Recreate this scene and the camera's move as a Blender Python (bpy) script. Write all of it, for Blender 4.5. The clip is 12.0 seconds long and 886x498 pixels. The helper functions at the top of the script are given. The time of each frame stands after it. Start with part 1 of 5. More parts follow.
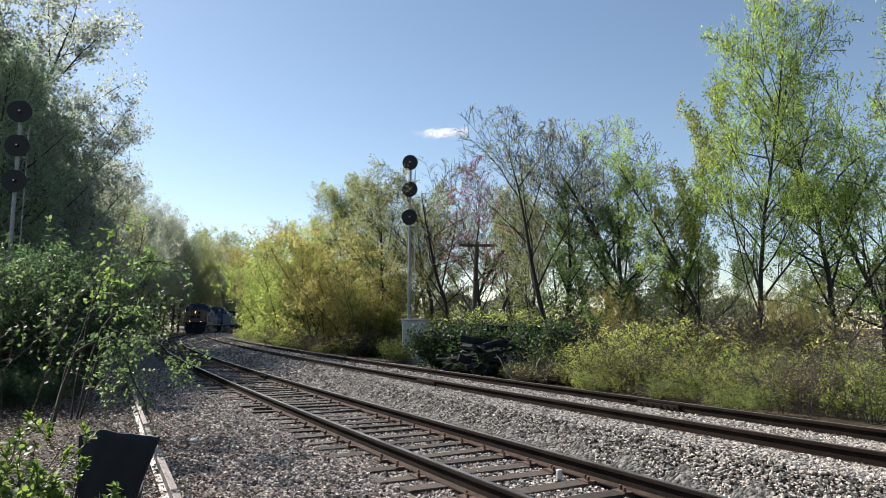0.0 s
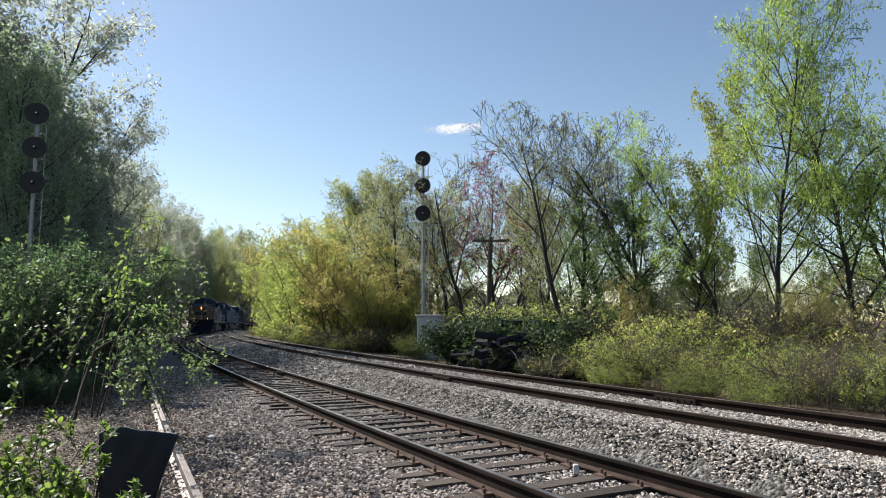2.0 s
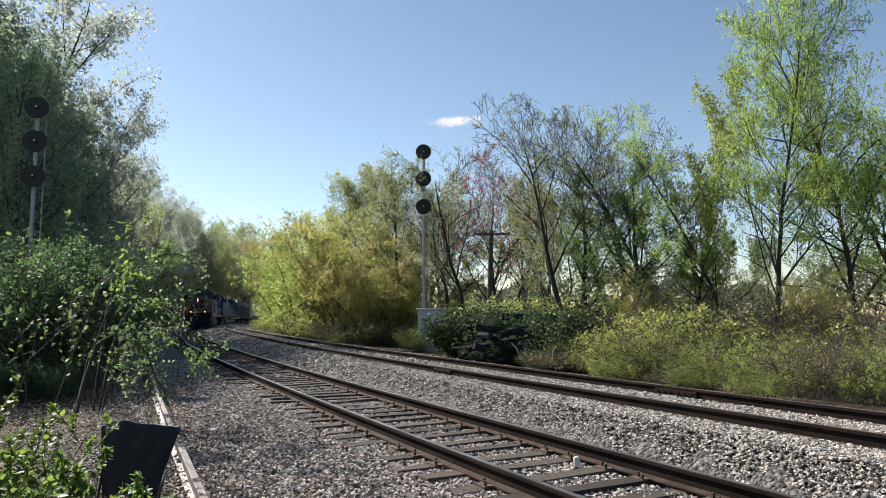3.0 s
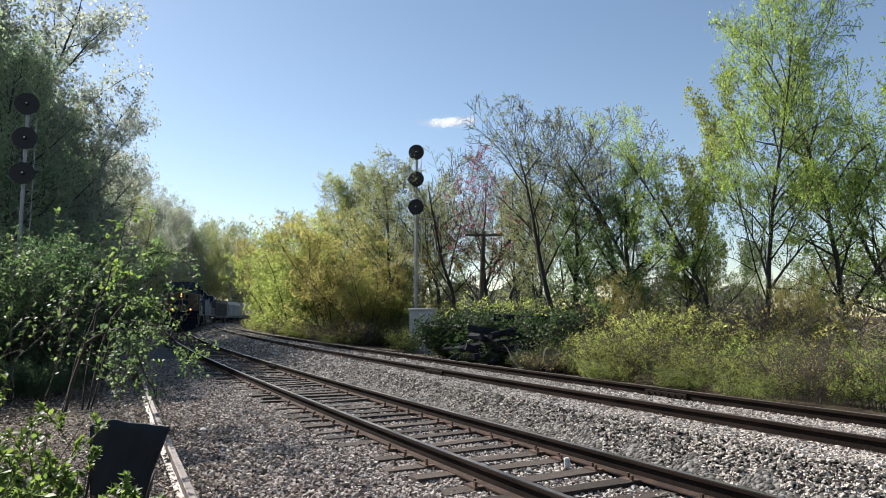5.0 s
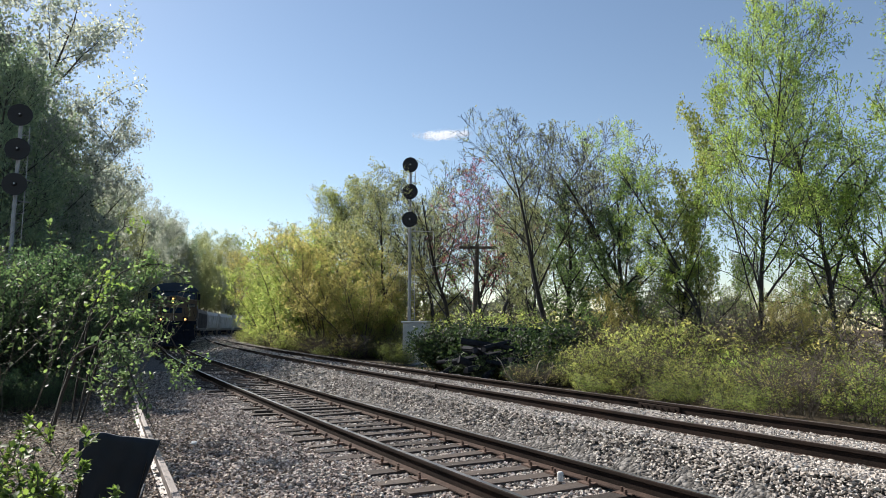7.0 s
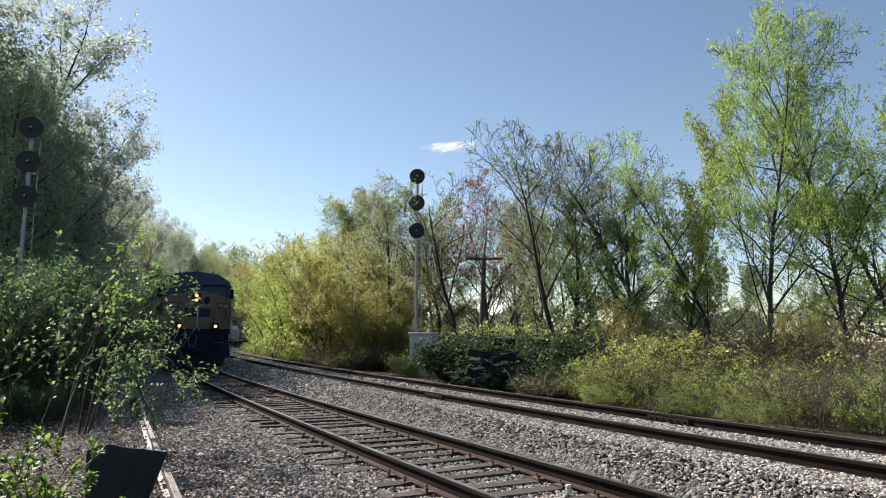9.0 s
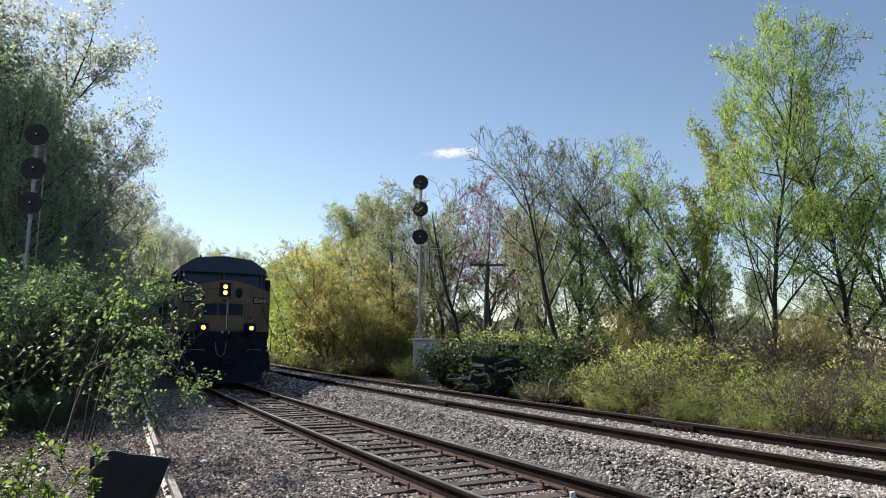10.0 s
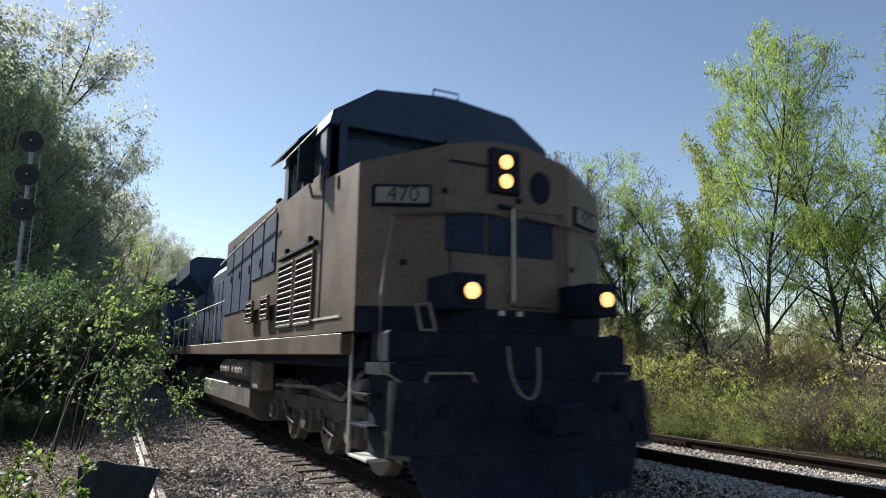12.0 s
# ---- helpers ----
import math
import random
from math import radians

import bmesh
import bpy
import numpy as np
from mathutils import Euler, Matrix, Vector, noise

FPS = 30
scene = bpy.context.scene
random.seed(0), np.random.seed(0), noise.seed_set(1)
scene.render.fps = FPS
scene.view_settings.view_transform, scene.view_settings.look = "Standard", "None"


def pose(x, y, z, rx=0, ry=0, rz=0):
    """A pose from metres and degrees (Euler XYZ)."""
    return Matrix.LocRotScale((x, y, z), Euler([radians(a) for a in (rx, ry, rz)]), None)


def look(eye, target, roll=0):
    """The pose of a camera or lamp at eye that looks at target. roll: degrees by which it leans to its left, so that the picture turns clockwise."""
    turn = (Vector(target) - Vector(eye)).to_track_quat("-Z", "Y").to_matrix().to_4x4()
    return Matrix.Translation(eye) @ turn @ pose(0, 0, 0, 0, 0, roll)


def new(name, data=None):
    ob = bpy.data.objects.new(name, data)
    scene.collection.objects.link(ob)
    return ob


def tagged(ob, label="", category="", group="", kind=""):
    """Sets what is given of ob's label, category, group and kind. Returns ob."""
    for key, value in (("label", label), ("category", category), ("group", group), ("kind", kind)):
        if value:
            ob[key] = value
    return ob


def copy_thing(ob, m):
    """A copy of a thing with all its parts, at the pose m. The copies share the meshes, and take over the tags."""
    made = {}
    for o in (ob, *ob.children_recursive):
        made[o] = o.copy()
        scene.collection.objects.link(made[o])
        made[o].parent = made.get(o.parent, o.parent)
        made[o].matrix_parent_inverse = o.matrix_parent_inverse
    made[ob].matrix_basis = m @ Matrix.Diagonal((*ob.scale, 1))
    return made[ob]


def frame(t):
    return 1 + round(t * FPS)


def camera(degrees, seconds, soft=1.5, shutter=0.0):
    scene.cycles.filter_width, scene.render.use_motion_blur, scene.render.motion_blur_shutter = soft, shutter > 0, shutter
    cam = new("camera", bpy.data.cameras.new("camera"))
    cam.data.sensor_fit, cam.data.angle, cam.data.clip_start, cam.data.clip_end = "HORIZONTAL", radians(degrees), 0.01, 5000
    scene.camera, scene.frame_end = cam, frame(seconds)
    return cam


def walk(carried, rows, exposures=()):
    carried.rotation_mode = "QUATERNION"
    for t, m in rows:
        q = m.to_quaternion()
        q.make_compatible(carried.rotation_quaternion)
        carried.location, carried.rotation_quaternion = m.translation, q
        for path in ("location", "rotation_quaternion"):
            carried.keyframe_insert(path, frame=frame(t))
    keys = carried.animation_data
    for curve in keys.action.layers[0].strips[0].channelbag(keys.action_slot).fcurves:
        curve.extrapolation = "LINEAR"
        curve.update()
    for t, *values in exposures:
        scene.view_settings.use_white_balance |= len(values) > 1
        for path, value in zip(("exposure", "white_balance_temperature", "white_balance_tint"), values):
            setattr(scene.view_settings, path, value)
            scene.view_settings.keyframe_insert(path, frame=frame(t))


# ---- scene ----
# The camera: held in the hand at one place beside the line, turning a little.
EYE = (0.0, 0.0, 1.65)


def aim(yaw, pitch, roll):
    return pose(*EYE, 90 + pitch, 0, yaw) @ pose(0, 0, 0, 0, 0, roll)


cam = camera(67.9, 12.0, soft=0.65, shutter=0.3)
walk(cam, [(t, aim(a, b, c)) for t, a, b, c in (
    (0.0, 0.000, 6.723, 0.294), (0.5, 0.274, 6.711, 0.217), (1.0, 0.648, 6.664, 0.123), (1.5, 0.982, 6.544, -0.039),
    (2.0, 1.202, 6.356, -0.224), (2.5, 1.287, 6.088, -0.297), (3.0, 1.272, 5.780, -0.294), (5.0, 0.586, 5.822, 0.047),
    (5.5, 0.468, 6.086, 0.102), (6.0, 0.327, 6.408, 0.121), (6.5, 0.139, 6.690, 0.125), (7.0, 0.030, 6.920, 0.165),
    (9.0, 0.643, 7.893, 0.185), (9.5, 0.833, 8.135, 0.208), (10.0, 0.953, 8.427, 0.189), (10.5, 1.010, 8.742, 0.197),
    (11.0, 0.955, 9.088, 0.279), (11.5, 0.778, 9.319, 0.532), (12.0, 0.460, 9.453, 0.791))], exposures=[(0, 1.05), (12, 1.05)])

# ---- daylight: afternoon sun ahead and to the left, clear sky
SUN_AZ, SUN_EL = radians(-47), radians(35.5)
world = bpy.data.worlds.new("sky")
scene.world = world
world.use_nodes = True
sky = world.node_tree.nodes.new("ShaderNodeTexSky")
sky.sky_type, sky.sun_disc = "NISHITA", False
sky.sun_elevation, sky.sun_rotation = SUN_EL, SUN_AZ
sky.air_density, sky.dust_density, sky.ozone_density = 1.0, 0.15, 0.4
back = world.node_tree.nodes["Background"]
back.inputs["Strength"].default_value = 0.066
world.node_tree.links.new(sky.outputs[0], back.inputs[0])
sun_data = bpy.data.lights.new("sun", "SUN")
sun_data.energy, sun_data.angle, sun_data.color = 5.0, radians(0.53), (1.0, 0.955, 0.89)
sun = new("sun", sun_data)
to_sun = Vector((math.sin(SUN_AZ) * math.cos(SUN_EL), math.cos(SUN_AZ) * math.cos(SUN_EL), math.sin(SUN_EL)))
sun.matrix_world = look(to_sun * 50, (0, 0, 0))


# ---- materials
def material(name, rough=0.6, metal=0.0, spec=0.5):
    m = bpy.data.materials.new(name)
    m.use_nodes = True
    p = m.node_tree.nodes["Principled BSDF"]
    p.inputs["Roughness"].default_value, p.inputs["Metallic"].default_value = rough, metal
    p.inputs["Specular IOR Level"].default_value = spec
    return m, m.node_tree.nodes, m.node_tree.links, p


def ramp(nodes, stops):
    r = nodes.new("ShaderNodeValToRGB")
    while len(r.color_ramp.elements) < len(stops):
        r.color_ramp.elements.new(0.5)
    for e, (at, c) in zip(r.color_ramp.elements, stops):
        e.position, e.color = at, (*c, 1)
    return r


def noise_tex(nodes, links, scale, detail=6, rough=0.6, coord="Object"):
    n = nodes.new("ShaderNodeTexNoise")
    n.inputs["Scale"].default_value, n.inputs["Detail"].default_value, n.inputs["Roughness"].default_value = scale, detail, rough
    links.new(nodes.new("ShaderNodeTexCoord").outputs[coord], n.inputs["Vector"])
    return n


def worn(name, dark, light, scale=3.0, fine=40.0, rough=0.6, metal=0.0, bump=0.15, spec=0.4, dirt=None):
    """A weathered surface: two noises of different size mix two tones, with fine relief and an optional dirt tone."""
    m, N, L, p = material(name, rough, metal, spec)
    big, small = noise_tex(N, L, scale), noise_tex(N, L, fine)
    mix = N.new("ShaderNodeMath")
    mix.operation = "MULTIPLY_ADD"
    mix.inputs[1].default_value = 0.45
    half = N.new("ShaderNodeMath")
    half.operation = "MULTIPLY"
    half.inputs[1].default_value = 0.55
    L.new(big.outputs[0], half.inputs[0]), L.new(small.outputs[0], mix.inputs[0]), L.new(half.outputs[0], mix.inputs[2])
    stops = [(0.36, dark), (0.62, light)] if dirt is None else [(0.33, dirt), (0.43, dark), (0.64, light)]
    r = ramp(N, stops)
    L.new(mix.outputs[0], r.inputs[0]), L.new(r.outputs[0], p.inputs["Base Color"])
    b = N.new("ShaderNodeBump")
    b.inputs["Strength"].default_value, b.inputs["Distance"].default_value = bump, 0.02
    L.new(small.outputs[0], b.inputs["Height"]), L.new(b.outputs[0], p.inputs["Normal"])
    rr = N.new("ShaderNodeMapRange")
    rr.inputs["To Min"].default_value, rr.inputs["To Max"].default_value = max(rough - 0.15, 0.05), min(rough + 0.2, 1)
    L.new(big.outputs[0], rr.inputs[0]), L.new(rr.outputs[0], p.inputs["Roughness"])
    return m


def leaf_material(name, tones, glow, through_part=0.5):
    """Leaves: a dull face and a part of the light let through; every leaf has its own tone."""
    m = bpy.data.materials.new(name)
    m.use_nodes = True
    N, L = m.node_tree.nodes, m.node_tree.links
    p = N["Principled BSDF"]
    p.inputs["Roughness"].default_value, p.inputs["Specular IOR Level"].default_value = 0.55, 0.3
    geo, info = N.new("ShaderNodeNewGeometry"), N.new("ShaderNodeObjectInfo")
    # blue raised in every tone, standing in for bluish veiling glare
    r = ramp(N, [(i / max(len(tones) - 1, 1), (c[0], c[1], c[2] * 1.35)) for i, c in enumerate(tones)])
    L.new(geo.outputs["Random Per Island"], r.inputs[0])
    hue = N.new("ShaderNodeHueSaturation")
    shift = N.new("ShaderNodeMapRange")
    shift.inputs["To Min"].default_value, shift.inputs["To Max"].default_value = 0.75, 1.25
    L.new(info.outputs["Random"], shift.inputs[0]), L.new(shift.outputs[0], hue.inputs["Value"]), L.new(r.outputs[0], hue.inputs["Color"])
    L.new(hue.outputs[0], p.inputs["Base Color"])
    tr = N.new("ShaderNodeBsdfTranslucent")
    tint = N.new("ShaderNodeMix")
    tint.data_type, tint.blend_type = "RGBA", "MULTIPLY"
    tint.inputs["Factor"].default_value = 1.0
    tint.inputs["B"].default_value = (*glow, 1)
    L.new(hue.outputs[0], tint.inputs["A"]), L.new(tint.outputs["Result"], tr.inputs["Color"])
    mx = N.new("ShaderNodeMixShader")
    mx.inputs[0].default_value = through_part
    L.new(p.outputs[0], mx.inputs[1]), L.new(tr.outputs[0], mx.inputs[2])
    L.new(mx.outputs[0], N["Material Output"].inputs["Surface"])
    return m


def glowing(name, color, strength):
    m, N, L, p = material(name, 0.2)
    p.inputs["Base Color"].default_value = (*color, 1)
    p.inputs["Emission Color"].default_value, p.inputs["Emission Strength"].default_value = (*color, 1), strength
    return m


def island_stone(name, stops, rough=0.9):
    """Loose stones: every stone has its own tone, with grain."""
    m, N, L, p = material(name, rough, 0, 0.2)
    geo = N.new("ShaderNodeNewGeometry")
    r = ramp(N, stops)
    L.new(geo.outputs["Random Per Island"], r.inputs[0])
    n = noise_tex(N, L, 60)
    mx = N.new("ShaderNodeMix")
    mx.data_type, mx.blend_type = "RGBA", "MULTIPLY"
    mx.inputs["Factor"].default_value = 0.6
    g = ramp(N, [(0.3, (0.55, 0.53, 0.5)), (0.7, (1.1, 1.08, 1.05))])
    L.new(n.outputs[0], g.inputs[0]), L.new(r.outputs[0], mx.inputs["A"]), L.new(g.outputs[0], mx.inputs["B"])
    L.new(mx.outputs["Result"], p.inputs["Base Color"])
    return m


def object_varied(name, dark, light, fine=30, rough=0.85, stretch=(1, 1, 1)):
    """Pieces of one kind: each piece's tone by chance, with a drawn-out grain."""
    m, N, L, p = material(name, rough, 0, 0.25)
    info = N.new("ShaderNodeObjectInfo")
    n = noise_tex(N, L, fine)
    mp = N.new("ShaderNodeMapping")
    mp.inputs["Scale"].default_value = stretch
    co = N.new("ShaderNodeTexCoord")
    L.new(co.outputs["Object"], mp.inputs[0]), L.new(mp.outputs[0], n.inputs["Vector"])
    add = N.new("ShaderNodeMath")
    add.operation = "MULTIPLY_ADD"
    add.inputs[1].default_value = 0.5
    L.new(info.outputs["Random"], add.inputs[0])
    sub = N.new("ShaderNodeMath")
    sub.operation = "SUBTRACT"
    sub.inputs[1].default_value = 0.25
    L.new(n.outputs[0], sub.inputs[0]), L.new(sub.outputs[0], add.inputs[2])
    r = ramp(N, [(0.1, dark), (0.75, light)])
    L.new(add.outputs[0], r.inputs[0]), L.new(r.outputs[0], p.inputs["Base Color"])
    b = N.new("ShaderNodeBump")
    b.inputs["Strength"].default_value, b.inputs["Distance"].default_value = 0.5, 0.015
    L.new(n.outputs[0], b.inputs["Height"]), L.new(b.outputs[0], p.inputs["Normal"])
    return m


def ground_material():
    """Crushed stone round the tracks, brown litter and soil away from them, mixed by large noise."""
    m, N, L, p = material("gravel_ground", 0.95, 0, 0.2)
    v = N.new("ShaderNodeTexVoronoi")
    v.inputs["Scale"].default_value = 22
    co = N.new("ShaderNodeTexCoord")
    L.new(co.outputs["Object"], v.inputs["Vector"])
    big, mid = noise_tex(N, L, 0.5), noise_tex(N, L, 9)
    hs = N.new("ShaderNodeSeparateColor")
    L.new(v.outputs["Color"], hs.inputs[0])
    r = ramp(N, [(0.0, (0.03, 0.027, 0.024)), (0.5, (0.09, 0.083, 0.076)), (1.0, (0.2, 0.187, 0.174))])
    L.new(hs.outputs[0], r.inputs[0])
    soil = ramp(N, [(0.3, (0.035, 0.028, 0.02)), (0.55, (0.09, 0.065, 0.04)), (0.75, (0.16, 0.12, 0.07))])
    L.new(mid.outputs[0], soil.inputs[0])
    at = N.new("ShaderNodeAttribute")
    at.attribute_name = "stone"
    add = N.new("ShaderNodeMath")
    add.operation = "MULTIPLY_ADD"
    add.inputs[1].default_value, add.inputs[2].default_value = 0.5, -0.25
    L.new(big.outputs[0], add.inputs[0])
    s2 = N.new("ShaderNodeMath")
    s2.use_clamp = True
    L.new(add.outputs[0], s2.inputs[0]), L.new(at.outputs["Fac"], s2.inputs[1])
    mx = N.new("ShaderNodeMix")
    mx.data_type = "RGBA"
    L.new(s2.outputs[0], mx.inputs["Factor"]), L.new(soil.outputs[0], mx.inputs["A"]), L.new(r.outputs[0], mx.inputs["B"])
    L.new(mx.outputs["Result"], p.inputs["Base Color"])
    b = N.new("ShaderNodeBump")
    b.inputs["Strength"].default_value, b.inputs["Distance"].default_value = 0.9, 0.04
    L.new(v.outputs["Distance"], b.inputs["Height"])
    b.invert = True
    L.new(b.outputs[0], p.inputs["Normal"])
    return m


def water_material():
    m, N, L, p = material("pond_water", 0.06, 0, 0.5)
    p.inputs["Base Color"].default_value = (0.02, 0.03, 0.03, 1)
    n = noise_tex(N, L, 1.4, 4)
    b = N.new("ShaderNodeBump")
    b.inputs["Strength"].default_value, b.inputs["Distance"].default_value = 0.25, 0.05
    L.new(n.outputs[0], b.inputs["Height"]), L.new(b.outputs[0], p.inputs["Normal"])
    return m


def plain(name, color, rough=0.5, metal=0.0):
    m, N, L, p = material(name, rough, metal)
    p.inputs["Base Color"].default_value = (*color, 1)
    return m


M_ground, M_water = ground_material(), water_material()
M_stone = island_stone("ballast_stone", [(0.0, (0.07, 0.06, 0.053)), (0.3, (0.27, 0.238, 0.208)), (0.55, (0.42, 0.376, 0.335)), (0.8, (0.52, 0.475, 0.43)), (1.0, (0.62, 0.58, 0.535))])
M_brownstone = island_stone("rusty_stone", [(0.0, (0.06, 0.046, 0.04)), (0.35, (0.28, 0.22, 0.19)), (0.65, (0.5, 0.43, 0.38)), (1.0, (0.66, 0.6, 0.545))])
M_litter = island_stone("dead_leaf", [(0.0, (0.13, 0.085, 0.055)), (0.5, (0.27, 0.2, 0.14)), (1.0, (0.48, 0.4, 0.32))], 0.65)
M_tie = object_varied("old_tie_wood", (0.02, 0.016, 0.013), (0.082, 0.064, 0.053), 14, 0.9, (0.6, 9, 9))
# Rail sides: rust taken near black, the backlit shade put into its colour.
M_railside = worn("backlit_dark_rust", (0.008, 0.006, 0.005), (0.03, 0.02, 0.016), 2, 60, 0.85, 0.0, 0.3, 0.06)
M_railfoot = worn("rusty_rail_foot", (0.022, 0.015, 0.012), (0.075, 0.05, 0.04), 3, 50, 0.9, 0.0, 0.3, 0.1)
M_railtop = worn("rail_running_face", (0.14, 0.13, 0.12), (0.34, 0.32, 0.3), 1.5, 90, 0.36, 0.8, 0.05)
M_dulltop = worn("dull_running_face", (0.06, 0.045, 0.04), (0.17, 0.14, 0.125), 1.5, 90, 0.45, 0.4, 0.1)
M_palerail = worn("pale_rusty_rail", (0.085, 0.062, 0.05), (0.21, 0.17, 0.15), 3, 70, 0.6, 0.1, 0.2)
M_plate = worn("tie_plate_rust", (0.035, 0.02, 0.014), (0.13, 0.075, 0.052), 8, 60, 0.85, 0, 0.3)
M_bark = worn("bark", (0.045, 0.036, 0.028), (0.14, 0.115, 0.09), 6, 45, 0.95, 0, 0.6)
M_darkbark = worn("dark_bark", (0.018, 0.016, 0.014), (0.055, 0.049, 0.043), 6, 45, 0.95, 0, 0.6)
M_black = worn("black_signal_paint", (0.008, 0.008, 0.009), (0.02, 0.02, 0.022), 3, 50, 0.6)
M_galv = worn("galvanised_steel", (0.20, 0.205, 0.21), (0.36, 0.365, 0.37), 4, 60, 0.55, 0.6)
M_cabinet = worn("weathered_aluminium", (0.36, 0.36, 0.35), (0.58, 0.58, 0.56), 2.5, 50, 0.5, 0.3, 0.1, dirt=(0.22, 0.2, 0.17))
# Heap logs: wood blackened to stand in for the heap's own shade.
M_shadelog = worn("shade_black_wood", (0.007, 0.008, 0.011), (0.026, 0.028, 0.034), 5, 40, 0.85, 0, 0.4, 0.08)
M_pole = worn("weathered_pole_wood", (0.04, 0.032, 0.025), (0.13, 0.105, 0.085), 3, 50, 0.9, 0, 0.5)
M_green = leaf_material("spring_green_leaf", [(0.085, 0.145, 0.034), (0.13, 0.2, 0.045), (0.2, 0.255, 0.07)], (2.8, 2.55, 1.5), 0.6)
M_yellow = leaf_material("yellow_green_leaf", [(0.105, 0.152, 0.036), (0.165, 0.208, 0.05), (0.235, 0.24, 0.07)], (2.5, 2.5, 1.8), 0.55)
M_olive = leaf_material("olive_bud", [(0.14, 0.14, 0.045), (0.2, 0.19, 0.06), (0.24, 0.21, 0.075)], (2.6, 2.5, 1.8), 0.55)
# These two greens carry the shade of the wood's edge in their tones.
M_dark = leaf_material("shade_toned_green_leaf", [(0.045, 0.072, 0.032), (0.075, 0.11, 0.045), (0.115, 0.155, 0.058)], (1.9, 2.0, 1.4), 0.5)
M_mid = leaf_material("shaded_green_leaf", [(0.05, 0.08, 0.03), (0.085, 0.125, 0.045), (0.14, 0.19, 0.06)], (2.0, 2.1, 1.4), 0.5)
M_sage = leaf_material("dull_green_leaf", [(0.11, 0.14, 0.038), (0.17, 0.195, 0.052), (0.24, 0.24, 0.07)], (2.4, 2.4, 1.6), 0.55)
# Near-bush leaves: tones lowered in place of shade from the trees behind.
M_bush = leaf_material("shade_dimmed_green_leaf", [(0.036, 0.062, 0.028), (0.06, 0.096, 0.04), (0.105, 0.15, 0.05)], (1.7, 1.9, 1.3), 0.42)
M_near = leaf_material("young_bright_leaf", [(0.07, 0.11, 0.028), (0.11, 0.16, 0.036), (0.17, 0.215, 0.05)], (2.0, 2.1, 1.3), 0.45)
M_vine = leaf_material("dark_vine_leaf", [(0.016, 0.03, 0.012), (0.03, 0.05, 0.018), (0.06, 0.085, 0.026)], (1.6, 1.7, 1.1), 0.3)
M_far = leaf_material("distant_foliage", [(0.07, 0.082, 0.04), (0.10, 0.112, 0.055), (0.135, 0.125, 0.075)], (1.2, 1.25, 1.1), 0.3)
M_pale = leaf_material("pale_grey_green_bud", [(0.14, 0.16, 0.06), (0.19, 0.21, 0.08), (0.24, 0.24, 0.11)], (1.7, 1.7, 1.3), 0.55)
# Forest leaves: base tones lightened to imitate the veil of glare on the left.
M_grove = leaf_material("glare_paled_grey_green_leaf", [(0.15, 0.17, 0.115), (0.2, 0.22, 0.15), (0.27, 0.275, 0.2)], (1.9, 1.9, 1.6), 0.6)
M_wood = leaf_material("glare_paled_green_leaf", [(0.09, 0.12, 0.065), (0.135, 0.17, 0.09), (0.19, 0.225, 0.12)], (2.0, 2.1, 1.6), 0.58)
M_red = leaf_material("red_bud", [(0.17, 0.055, 0.05), (0.23, 0.09, 0.075)], (1.8, 1.2, 1.1), 0.4)


# ---- building helpers
def mesh_of(name, verts, faces, mats, index=None, smooth=False):
    """A mesh from arrays: verts (n, 3), faces (m, k) with one k."""
    verts, faces = np.asarray(verts, np.float32), np.asarray(faces, np.int32)
    me = bpy.data.meshes.new(name)
    k = faces.shape[1]
    me.vertices.add(len(verts)), me.loops.add(faces.size), me.polygons.add(len(faces))
    me.vertices.foreach_set("co", verts.ravel())
    me.loops.foreach_set("vertex_index", faces.ravel())
    me.polygons.foreach_set("loop_start", np.arange(0, faces.size, k, dtype=np.int32))
    if index is not None:
        me.polygons.foreach_set("material_index", np.asarray(index, np.int32))
    me.polygons.foreach_set("use_smooth", np.full(len(faces), smooth))
    for m in mats if isinstance(mats, (list, tuple)) else [mats]:
        me.materials.append(m)
    me.update(calc_edges=True)
    me.validate()
    return me


def part(name, bm, mat, parent=None, label="", smooth=False):
    """Links a bmesh as one mesh object under a thing or a part."""
    me = bpy.data.meshes.new(name)
    bm.normal_update()
    bm.to_mesh(me)
    bm.free()
    for m in mat if isinstance(mat, (list, tuple)) else [mat]:
        me.materials.append(m)
    if smooth:
        for f in me.polygons:
            f.use_smooth = True
    ob = new(name, me)
    ob.parent = parent
    if label:
        tagged(ob, label)
    return ob


def box(bm, c, s, bevel=0.0, rot=None, mat=0):
    """A box at centre c with sides s, its edges bevelled."""
    m = Matrix.Translation(c) @ (rot.to_4x4() if rot is not None else Matrix()) @ Matrix.Diagonal((*s, 1))
    g = bmesh.ops.create_cube(bm, size=1, matrix=m)["verts"]
    faces = {f for v in g for f in v.link_faces}
    if bevel:
        r = bmesh.ops.bevel(bm, geom=list({e for v in g for e in v.link_edges}), offset=bevel, segments=1, affect="EDGES")
        faces = set(r["faces"]) | {f for f in faces if f.is_valid}
    for f in faces:
        f.material_index = mat
    return bm


def cyl(bm, a, b, r, r2=None, sides=12, mat=0):
    a, b = Vector(a), Vector(b)
    d = b - a
    m = Matrix.Translation((a + b) / 2) @ d.to_track_quat("Z", "Y").to_matrix().to_4x4()
    g = bmesh.ops.create_cone(bm, cap_ends=True, segments=sides, radius1=r, radius2=r if r2 is None else r2, depth=d.length, matrix=m)
    for f in {f for v in g["verts"] for f in v.link_faces}:
        f.material_index = mat
    return bm


